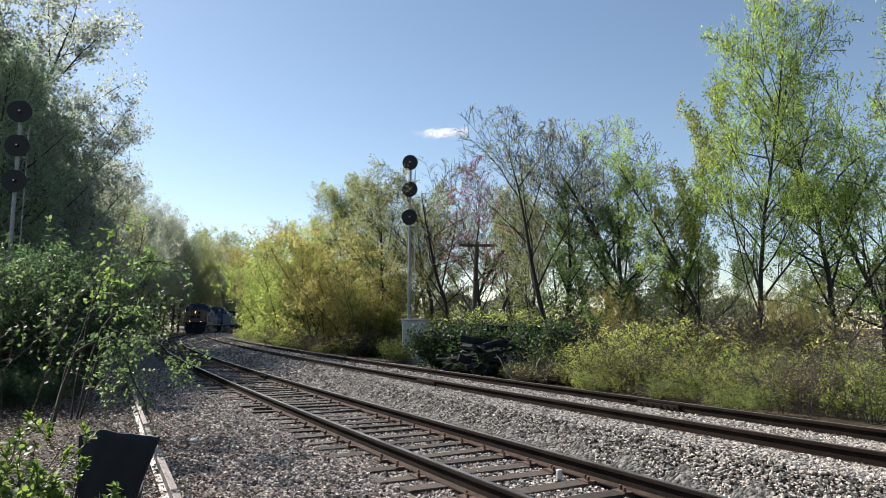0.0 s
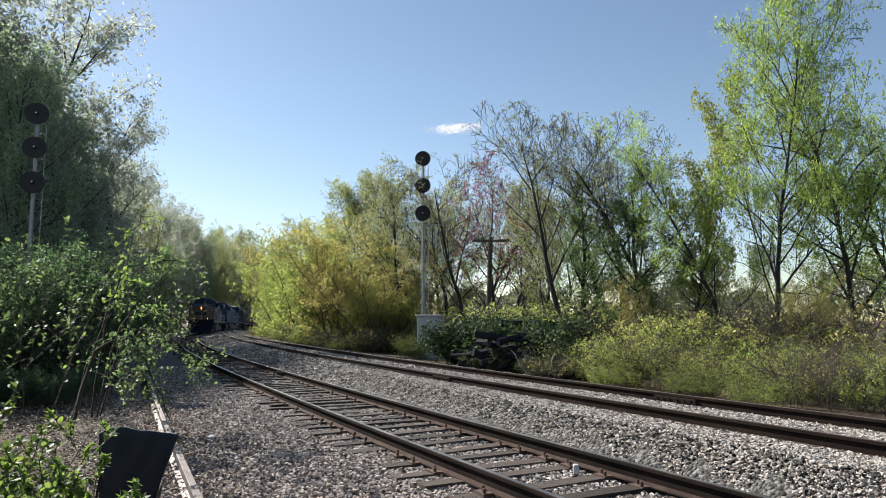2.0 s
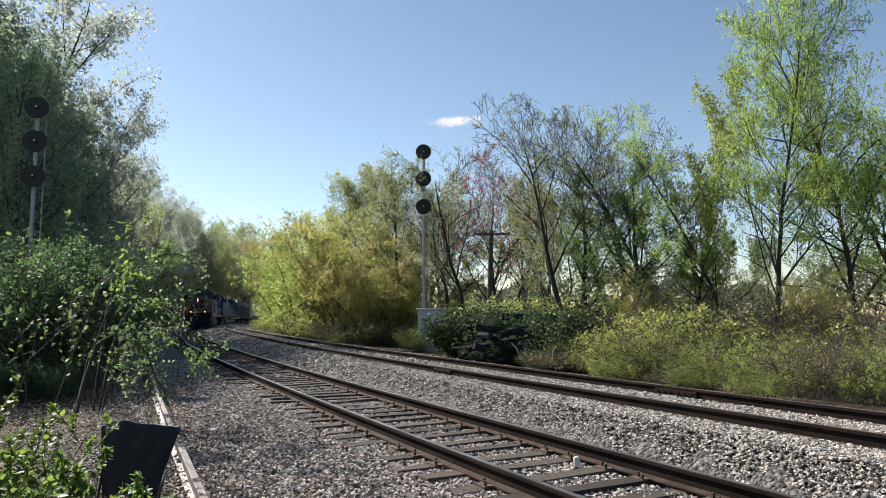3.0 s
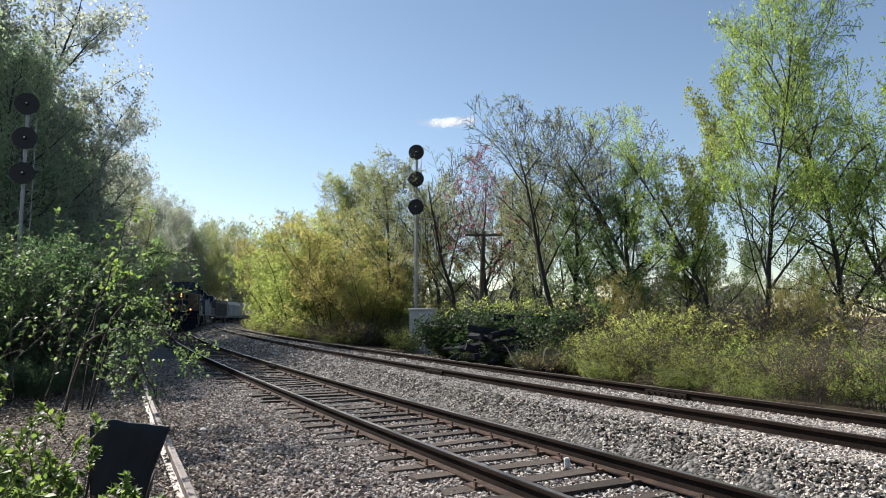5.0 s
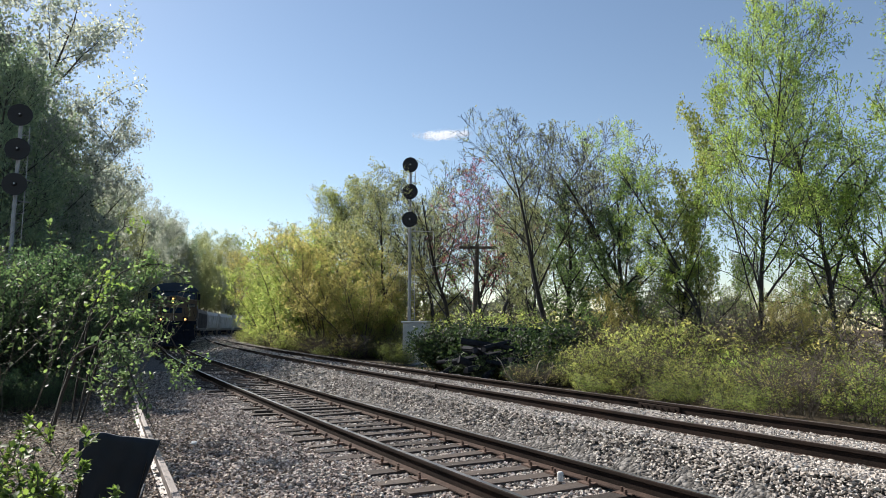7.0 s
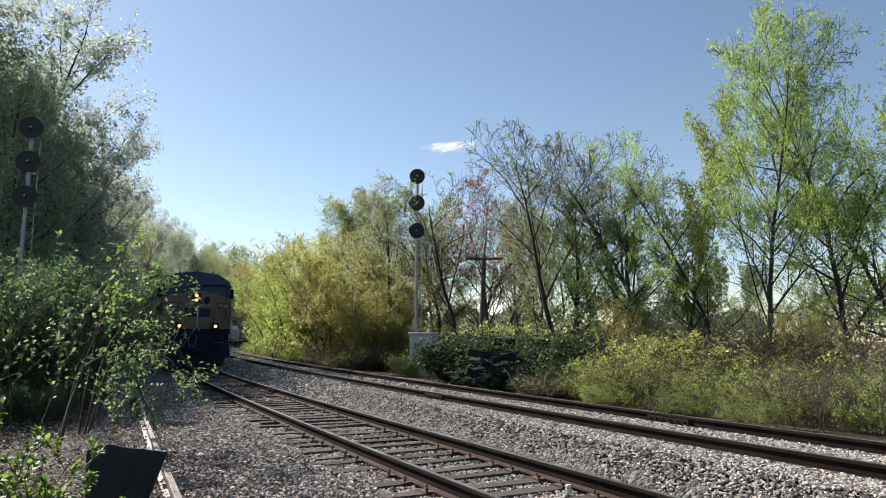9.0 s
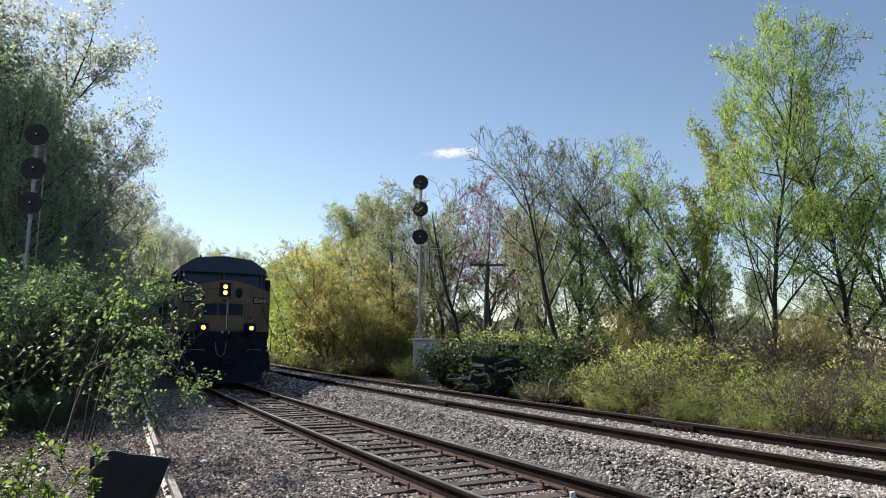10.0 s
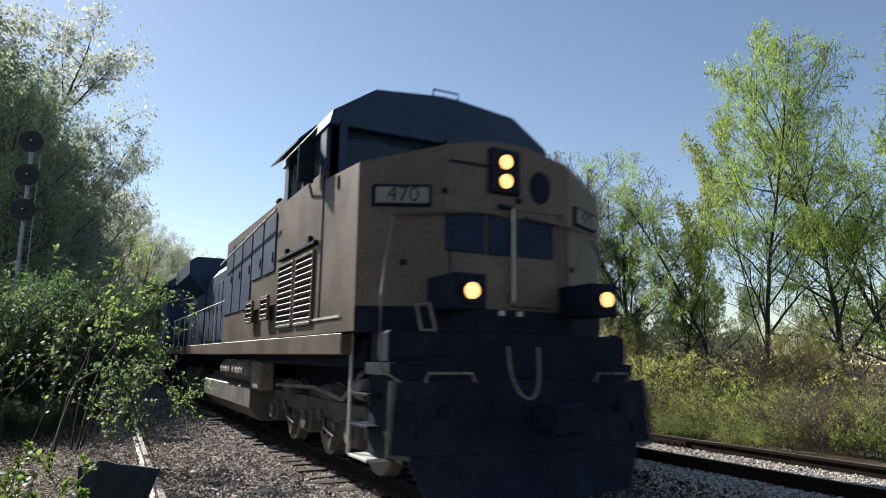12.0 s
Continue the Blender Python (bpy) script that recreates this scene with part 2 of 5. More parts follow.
def pipe(bm, pts, r, sides=6):
    """One continuous tube along a row of points."""
    pts = [Vector(p) for p in pts]
    rings = []
    for i, p in enumerate(pts):
        d = (pts[min(i + 1, len(pts) - 1)] - pts[max(i - 1, 0)])
        if d.length < 1e-6:
            d = pts[1] - pts[0]
        q = d.to_track_quat("Z", "Y")
        rings.append([bm.verts.new(p + q @ Vector((r * math.cos(k * 2 * math.pi / sides), r * math.sin(k * 2 * math.pi / sides), 0))) for k in range(sides)])
    for a, b in zip(rings[:-1], rings[1:]):
        # the ring that follows may be turned about its axis: join nearest corners
        j = min(range(sides), key=lambda n: (a[0].co - b[n].co).length)
        for k in range(sides):
            bm.faces.new((a[k], a[(k + 1) % sides], b[(k + 1 + j) % sides], b[(k + j) % sides]))
    bm.faces.new(rings[0][::-1]), bm.faces.new(rings[-1])
    return bm


def prism(bm, outline, a, b, axis="x", mat=0):
    """An outline in the plane across the axis, drawn out from a to b."""
    def at(u, v, w):
        return (w, u, v) if axis == "x" else ((u, w, v) if axis == "y" else (u, v, w))
    v1 = [bm.verts.new(at(u, v, a)) for u, v in outline]
    v2 = [bm.verts.new(at(u, v, b)) for u, v in outline]
    n = len(outline)
    fs = [bm.faces.new(v1[::-1]), bm.faces.new(v2)]
    fs += [bm.faces.new((v1[i], v1[(i + 1) % n], v2[(i + 1) % n], v2[i])) for i in range(n)]
    for f in fs:
        f.material_index = mat
    bmesh.ops.recalc_face_normals(bm, faces=fs)
    return bm


def B():
    return bmesh.new()


# ---- the two lines of track, as curves on the plan; heights from the top of the ties of the main line
RAIL_TOP, RAISED, GAUGE = 0.18, 0.29, 1.507
S = np.arange(-70, 330, 0.5)


def plan_curve(x0, c):
    head = lambda s: c[0] + c[1] * s + c[2] * s * s + c[3] * s ** 3
    h = head(np.clip(S + 0.25, -70, 180))
    x = np.concatenate([[0], np.cumsum(np.sin(h[:-1]) * 0.5)])
    y = np.concatenate([[0], np.cumsum(np.cos(h[:-1]) * 0.5)])
    i = np.argmin(abs(S))
    return x - x[i] + x0, y - y[i] + 5.5, head(np.clip(S, -70, 180))


MAIN = plan_curve(1.872, (-0.51081, 0.0018175, 4.2e-6, 4.65e-9))
SIDE = plan_curve(5.692, (-0.49734, 0.0021689, -8.08e-6, 3.19e-8))


def on(curve, s, lat=0.0):
    """Place and heading on a curve, lat metres to its right as one looks away from the camera."""
    x, y, h = (np.interp(s, S, a) for a in curve)
    return x + lat * np.cos(h), y - lat * np.sin(h), h


def lateral(curve, x, y):
    xc, h = np.interp(y, curve[1], curve[0]), np.interp(y, curve[1], curve[2])
    return (x - xc) * np.cos(h)


def ground_z(x, y):
    u, w = lateral(MAIN, x, y), lateral(SIDE, x, y)
    z = np.interp(u, [-30, -9, -4.5, -2.6, -1.6, 1.5], [0.6, 0.1, -0.02, -0.10, -0.035, -0.035])
    rise = np.clip((u - 1.5) / np.maximum(u - w - 3.0, 0.4), 0, 1)
    z = np.where(u > 1.5, -0.035 + (RAISED + 0.06) * rise, z)
    return np.where(w > 1.6, np.interp(w, [1.6, 2.6, 6, 14, 21, 25], [RAISED + 0.025, 0.14, -0.1, -0.4, -0.9, -2.2]), z)


def make_ground():
    xs = np.concatenate([[-1500, -600, -250, -120], np.arange(-80, -24, 2.5), np.arange(-24, 20, 0.4), np.arange(20, 60, 4), [80, 130, 250, 600, 1500]])
    ys = np.concatenate([[-1500, -400, -100, -40, -15, -5], np.arange(0, 40, 0.4), np.arange(40, 130, 1.5), np.arange(130, 230, 8), [260, 400, 800, 1500]])
    X, Y = np.meshgrid(xs, ys)
    Z = ground_z(X, np.clip(Y, -50, 200))
    # the far shore rises again beyond the pond
    far = np.clip((np.hypot(X - 20, Y) - 190) / 30, 0, 1)
    Z = np.where(Z < -0.5, Z + far * 3.2, Z)
    rng = np.random.default_rng(5)
    Z = Z + rng.normal(0, 0.006, Z.shape) - 0.02 * (np.abs(Y - 20) < 45)
    n = len(xs)
    i = (np.arange(len(ys) - 1)[:, None] * n + np.arange(n - 1)).ravel()
    me = mesh_of("ground", np.stack([X, Y, Z], -1).reshape(-1, 3), np.stack([i, i + 1, i + n + 1, i + n], 1), M_ground, smooth=True)
    u, w = lateral(MAIN, X, np.clip(Y, -50, 200)), lateral(SIDE, X, np.clip(Y, -50, 200))
    stone = np.interp(u, [-5, -3], [0.05, 1]) * np.interp(w, [2.0, 3.0], [1, 0])
    at = me.attributes.new("stone", "FLOAT", "POINT")
    at.data.foreach_set("value", stone.astype(np.float32).ravel())
    tagged(new("ground", me), "grey crushed stone and brown soil beside the railway", "ground", kind="structure")
    bm = B()
    v = [bm.verts.new(p) for p in ((4, 12, -0.95), (1200, 12, -0.95), (1200, 900, -0.95), (-30, 900, -0.95), (-30, 90, -0.95), (-14, 60, -0.95))]
    bm.faces.new(v)
    tagged(part("water", bm, M_water), "calm pale pond water behind the trackside bushes", "water", kind="structure")


make_ground()

RAIL_OUTLINE = [(-0.07, 0), (0.07, 0), (0.07, 0.014), (0.012, 0.035), (0.01, 0.13), (0.036, 0.142), (0.036, 0.172), (0.028, 0.18),
                (-0.028, 0.18), (-0.036, 0.172), (-0.036, 0.142), (-0.01, 0.13), (-0.012, 0.035), (-0.07, 0.014)]


def rail_mesh(curve, lat, s0, s1, z, mats, step=0.5, sag=0.0):
    ss = np.arange(s0, s1 + 0.01, step)
    x, y, h = on(curve, ss, lat)
    o = np.array(RAIL_OUTLINE)
    zz = z + sag * np.sin(ss * 0.9)
    V = np.stack([x[:, None] + o[None, :, 0] * np.cos(h)[:, None], y[:, None] - o[None, :, 0] * np.sin(h)[:, None],
                  zz[:, None] + o[None, :, 1]], -1).reshape(-1, 3)
    n = len(o)
    i = (np.arange(len(ss) - 1)[:, None] * n + np.arange(n))
    j = (np.arange(len(ss) - 1)[:, None] * n + (np.arange(n) + 1) % n)
    F = np.stack([i, j, j + n, i + n], -1).reshape(-1, 4)
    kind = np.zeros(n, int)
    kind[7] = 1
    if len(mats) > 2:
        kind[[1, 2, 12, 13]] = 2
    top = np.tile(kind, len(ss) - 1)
    return mesh_of("rail", V, F, mats, top)


def tie_mesh(rng):
    bm = B()
    box(bm, (0, 0, -0.09), (2.6 + rng.uniform(-0.05, 0.1), 0.22, 0.18), 0.012)
    for v in bm.verts:
        v.co += Vector(rng.normal(0, 0.007, 3))
    me = bpy.data.meshes.new("tie")
    bm.to_mesh(me)
    bm.free()
    me.materials.append(M_tie)
    return me


def make_track(name, curve, z, label, s_ties, sink, seed, top):
    rng = np.random.default_rng(seed)
    track = tagged(new(name), label, "railway track", kind="structure")
    for lat in (-GAUGE / 2, GAUGE / 2):
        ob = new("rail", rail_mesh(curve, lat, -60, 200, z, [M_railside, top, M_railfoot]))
        ob.parent = track
        tagged(ob, "rusty steel rail with a polished running face")
    kinds = [tie_mesh(rng) for _ in range(5)]
    plates = B()
    for i, s in enumerate(np.arange(*s_ties, 0.52)):
        s = s + rng.normal(0, 0.03)
        shift = rng.normal(0, 0.07)
        x, y, h = on(curve, s, shift)
        ob = new("tie", kinds[i % 5])
        ob.parent = track
        ob.matrix_basis = pose(x, y, z - sink + rng.normal(0, 0.006), rng.normal(0, 0.6), rng.normal(0, 0.5), -math.degrees(h) + rng.normal(0, 1.2))
        if s < 28:
            for lat in (-GAUGE / 2, GAUGE / 2):
                if rng.random() < 0.3:
                    continue
                px, py, ph = on(curve, s, lat)
                rot = Euler((0, 0, -ph)).to_matrix()
                box(plates, (px, py, z + 0.004 - sink * 0.3), (0.36, 0.19, 0.022), 0, rot)
                for a, b in ((-0.095, 0.05), (0.095, -0.05), (-0.15, -0.06)):
                    q = Vector((px, py, z + 0.035)) + rot @ Vector((a, b, 0))
                    box(plates, q, (0.028, 0.022, 0.05), 0, rot)
    tagged(part("rail_fastenings", plates, M_plate, track, "rusty tie plates and spikes"), kind="stuff")
    return track


main_track = make_track("track_1", MAIN, 0.0, "railway track on worn dark wooden ties in grey ballast", (-6, 95), 0.0, 11, M_railtop)
side_track = make_track("track_2", SIDE, RAISED, "rusty second railway track with ties sunk in ballast", (-6, 75), 0.03, 12, M_dulltop)
# joint bars, bolted over the rail ends
for curve, z, lat, s in ((SIDE, RAISED, GAUGE / 2, 5.9), (SIDE, RAISED, -GAUGE / 2, 11.5), (SIDE, RAISED, -GAUGE / 2, 33), (MAIN, 0, GAUGE / 2, 17)):
    bm = B()
    for side in (-1, 1):
        box(bm, (side * 0.032, 0, 0.085), (0.04, 0.9, 0.09), 0.008)
        for k in (-0.36, -0.22, -0.08, 0.08, 0.22, 0.36):
            cyl(bm, (side * 0.05, k, 0.085), (side * 0.085, k, 0.085), 0.018, sides=6)
    ob = part("joint_bar", bm, M_railside, side_track if curve is SIDE else main_track, "bolted rusty joint bar")
    x, y, h = on(curve, s, lat)
    ob.matrix_basis = pose(x, y, z, 0, 0, -math.degrees(h))

# a disused rail, half buried in litter on the near side
OLD = plan_curve(-2.05, (-0.475, 0.0006, 0, 0))
bm_rail = rail_mesh(OLD, 0, -14, 40, -0.055, [M_palerail, M_palerail], 0.7, 0.006)
tagged(new("disused_rail", bm_rail), "pale rusty disused rail half buried in leaf litter", "rail", kind="structure")


def scatter_stones(name, n, ylim, xlim, size, keep, mat, label, seed, flat=0.75, sink=0.35):
    """Loose angular stones lying on the ground, as one mass."""
    rng = np.random.default_rng(seed)
    y = ylim[0] + (ylim[1] - ylim[0]) * rng.random(n * 4) ** 1.25
    x = xlim(y)[0] + (xlim(y)[1] - xlim(y)[0]) * rng.random(n * 4)
    ok = keep(x, y, rng)
    x, y = x[ok][:n], y[ok][:n]
    n = len(x)
    solid = np.array([(-1.2, 0, 0), (1.2, 0, 0), (0, -1.2, 0), (0, 1.2, 0), (0, 0, -1.2), (0, 0, 1.2)], float)
    tri = np.array([(0, 2, 5), (2, 1, 5), (1, 3, 5), (3, 0, 5), (2, 0, 4), (1, 2, 4), (3, 1, 4), (0, 3, 4)])
    q = rng.normal(size=(n, 4))
    q /= np.linalg.norm(q, axis=1)[:, None]
    a, b, c, d = q.T
    R = np.stack([1 - 2 * (c * c + d * d), 2 * (b * c - a * d), 2 * (b * d + a * c), 2 * (b * c + a * d), 1 - 2 * (b * b + d * d), 2 * (c * d - a * b),
                  2 * (b * d - a * c), 2 * (c * d + a * b), 1 - 2 * (b * b + c * c)], -1).reshape(n, 3, 3)
    shape = (solid[None] + rng.uniform(-0.45, 0.45, (n, 6, 3))) * rng.uniform(0.6, 1.1, (n, 1, 3))
    s = size * rng.uniform(0.55, 1.25, n) * (1 + 0.02 * np.maximum(y - 8, 0))
    V = np.einsum("nij,nvj->nvi", R, shape) * s[:, None, None]
    V[..., 2] *= flat
    V += np.stack([x, y, ground_z(x, y) + s * sink], -1)[:, None]
    F = (np.arange(n)[:, None, None] * 6 + tri[None]).reshape(-1, 3)
    tagged(new(name, mesh_of(name, V.reshape(-1, 3), F, mat)), label, "gravel", kind="stuff")


def on_tie(x, y):
    """True over the ties of the main line, where few stones lie."""
    return abs(lateral(MAIN, x, y)) < 1.25


def keep_grey(x, y, rng):
    u, w = lateral(MAIN, x, y), lateral(SIDE, x, y)
    r = rng.random(len(x))
    rails = (abs(abs(u) - GAUGE / 2) > 0.09) & (abs(abs(w) - GAUGE / 2) > 0.09)
    return rails & (u > -1.4 + 0.5 * r) & (w < 2.4 + 0.8 * r) & (~on_tie(x, y) | (r < 0.25))


def keep_brown(x, y, rng):
    u, w = lateral(MAIN, x, y), lateral(OLD, x, y)
    r = rng.random(len(x))
    return (u < -0.9 + 0.4 * r) & (w > -0.9 + 0.9 * r) & (abs(w) > 0.08)


view = lambda y: (-0.72 * y - 0.5, 0.72 * y + 0.5)
scatter_stones("ballast_stones", 84000, (3.6, 19), view, 0.022, keep_grey, M_stone, "loose grey crushed ballast stones", 21)
scatter_stones("ballast_stones_beyond", 14000, (18, 50), view, 0.034, keep_grey, M_stone, "loose grey crushed ballast stones", 22)
scatter_stones("ballast_stones_afar", 9000, (48, 115), view, 0.036, keep_grey, M_stone, "loose grey crushed ballast stones", 26)
scatter_stones("brown_gravel", 40000, (3.6, 26), view, 0.022, keep_brown, M_brownstone, "dull brown gravel beside the main line", 23)


def tie_gravel():
    """Small stones between the ties of the main line and a few on them."""
    return lambda x, y, r: (abs(lateral(MAIN, x, y)) < 1.4) & (abs(abs(lateral(MAIN, x, y)) - GAUGE / 2) > 0.09)


scatter_stones("tie_bed_stones", 23000, (3.6, 26), lambda y: (np.interp(y, MAIN[1], MAIN[0]) - 1.7, np.interp(y, MAIN[1], MAIN[0]) + 1.7), 0.023,
               tie_gravel(), M_brownstone, "small brown stones between the ties", 25, sink=0.15)


# ---- trees and bushes
def grow(rng, h, r0, forks, levels=3, start=0.25, lift=0.35, ratio=0.5, wander=0.10, lean=(0, 0), stems=1, spread=0.25):
    """Branches of a tree as (points, radii, level)."""
    out = []

    def branch(p, d, length, r, level):
        n = (6 if levels > 2 else 4) if level == 0 else (4 if level == 1 and levels > 2 else 2)
        pts, rad, q, v = [p.copy()], [r], p.copy(), d / np.linalg.norm(d)
        for i in range(n):
            v = v + rng.normal(0, wander, 3) + np.array([0, 0, lift * (0.12 if level else 0.05)])
            v /= np.linalg.norm(v)
            q = q + v * length / n
            pts.append(q.copy())
            rad.append(max(r * (1 - 0.88 * (i + 1) / n), 0.008))
        pts, rad = np.array(pts), np.array(rad)
        out.append((pts, rad, level))
        if level >= levels:
            return
        k = forks[level]
        turn = rng.uniform(0, 6.28)
        for i in range(k):
            u = start + (1 - start) * (i + rng.random()) / k if level == 0 else 0.2 + 0.8 * (i + rng.random()) / k
            f = u * n
            a = int(min(f, n - 1))
            q = pts[a] + (pts[a + 1] - pts[a]) * (f - a)
            along = (pts[a + 1] - pts[a]) / np.linalg.norm(pts[a + 1] - pts[a])
            turn += 2.4 + rng.normal(0, 0.4)
            side = np.array([math.cos(turn), math.sin(turn), 0])
            if level:
                side = np.cross(along, rng.normal(size=3))
                side /= np.linalg.norm(side)
            d2 = along * rng.uniform(0.35, 0.8) + side * rng.uniform(0.6, 1.0) + np.array([0, 0, lift * 0.6])
            size = length * ratio * (1.15 - 0.65 * u) * rng.uniform(0.7, 1.25)
            branch(q, d2, size, max(rad[a] * rng.uniform(0.4, 0.62), 0.006), level + 1)

    for k in range(stems):
        a = rng.uniform(0, 6.28)
        off = np.array([math.cos(a), math.sin(a), 0]) * (0 if stems == 1 else spread)
        d = np.array([lean[0], lean[1], 1.0]) + (0 if stems == 1 else off * rng.uniform(0.4, 1.4) / spread * 0.35)
        branch(off * rng.uniform(0.2, 1), d, h * rng.uniform(0.75, 1.0) if stems > 1 else h, r0, 0)
    return out


def tubes(branches, thin=0.0):
    V, F, base = [], [], 0
    for pts, rad, level in branches:
        if level >= 2 and len(pts) > 3 or level == 1 and len(pts) > 3 and rad[0] < 0.03:
            pts, rad = pts[[0, len(pts) // 2, -1]], rad[[0, len(pts) // 2, -1]]
        k = (6 if rad[0] > 0.08 else 4) if level == 0 else 3
        if rad[0] < thin:
            continue
        t = np.gradient(pts, axis=0)
        t /= np.linalg.norm(t, axis=1)[:, None]
        ref = np.array([1, 0, 0]) if abs(t[0][0]) < 0.8 else np.array([0, 1, 0])
        a = np.cross(t, ref)
        a /= np.linalg.norm(a, axis=1)[:, None]
        b = np.cross(t, a)
        ang = np.arange(k) * 2 * np.pi / k
        ring = pts[:, None] + rad[:, None, None] * (a[:, None] * np.cos(ang)[None, :, None] + b[:, None] * np.sin(ang)[None, :, None])
        V.append(ring.reshape(-1, 3))
        m = len(pts)
        i = base + np.arange(m - 1)[:, None] * k + np.arange(k)
        j = base + np.arange(m - 1)[:, None] * k + (np.arange(k) + 1) % k
        F.append(np.stack([i, j, j + k, i + k], -1).reshape(-1, 4))
        base += m * k
    return np.concatenate(V), np.concatenate(F)


def leaves(rng, branches, n, size, scatter, levels, hang=0.3):
    """Leaves round the outer twigs: each a small folded blade of two faces."""
    tw = [(p, np.linalg.norm(p[-1] - p[0])) for p, r, l in branches if l in levels]
    w = np.array([t[1] for t in tw])
    pick = rng.choice(len(tw), n, p=w / w.sum())
    P = np.array([t[0][-3:] for t in tw])[pick]
    u = rng.random(n) ** 0.7 * 1.999
    a = u.astype(int)
    i = np.arange(n)
    c = P[i, a] + (P[i, a + 1] - P[i, a]) * (u - a)[:, None] + rng.normal(0, scatter, (n, 3))
    # leaves sit in sprays of about seven round one bud
    m = max(n // 7, 1)
    c = c[rng.integers(0, m, n)] + rng.normal(0, size * 0.85, (n, 3))
    d = rng.normal(size=(n, 3)) + np.array([0, 0, -hang])
    d /= np.linalg.norm(d, axis=1)[:, None]
    e = np.cross(d, rng.normal(size=(n, 3)))
    e /= np.linalg.norm(e, axis=1)[:, None]
    f = np.cross(d, e)
    s = size * rng.uniform(0.55, 1.3, n)[:, None]
    V = np.stack([c - d * s * 0.5, c + e * s * 0.32 + f * s * 0.1, c + d * s * 0.55, c - e * s * 0.32 + f * s * 0.1], 1)
    F = i[:, None] * 4 + np.arange(4)
    return V.reshape(-1, 3), F


PROTOS = {}


def plant(kind, x, y, h, turn=0.0, label="", name="tree", category="tree", group="trackside trees", z=None, wide=1.0):
    """Sets a tree or bush of a kind at (x, y), h metres high."""
    z = float(ground_z(np.array(x), np.array(y))) - 0.05 if z is None else z
    k = h / PROTOS[kind][1]
    m = pose(x, y, z, 0, 0, turn) @ Matrix.Diagonal((k * wide, k * wide, k, 1))
    first = PROTOS[kind][0]
    if PROTOS[kind][2]:
        sx, sy, sz = first.scale
        ob = copy_thing(first, m @ Matrix.Diagonal((1 / sx, 1 / sy, 1 / sz, 1)))
        ob.name = name
    else:
        ob = first
        ob.matrix_basis = m
        ob.name = name
        PROTOS[kind][2] = True
    return tagged(ob, label, category, group)


def prototype(kind, seed, leaf, n, size, scatter, bark=None, leaf_levels=(2, 3), twigs=3, **how):
    rng = np.random.default_rng(seed)
    br = grow(rng, **how)
    top = max(p[:, 2].max() for p, r, l in br)
    ob = new("plant")
    V, F = tubes([b for b in br if b[2] <= twigs])
    t = new("trunk", mesh_of("trunk", V, F, bark or M_bark, smooth=True))
    t.parent = ob
    V, F = leaves(rng, br, n, size, scatter, leaf_levels)
    c = new("crown", mesh_of("crown", V, F, leaf))
    c.parent = ob
    PROTOS[kind] = [ob, top, False]


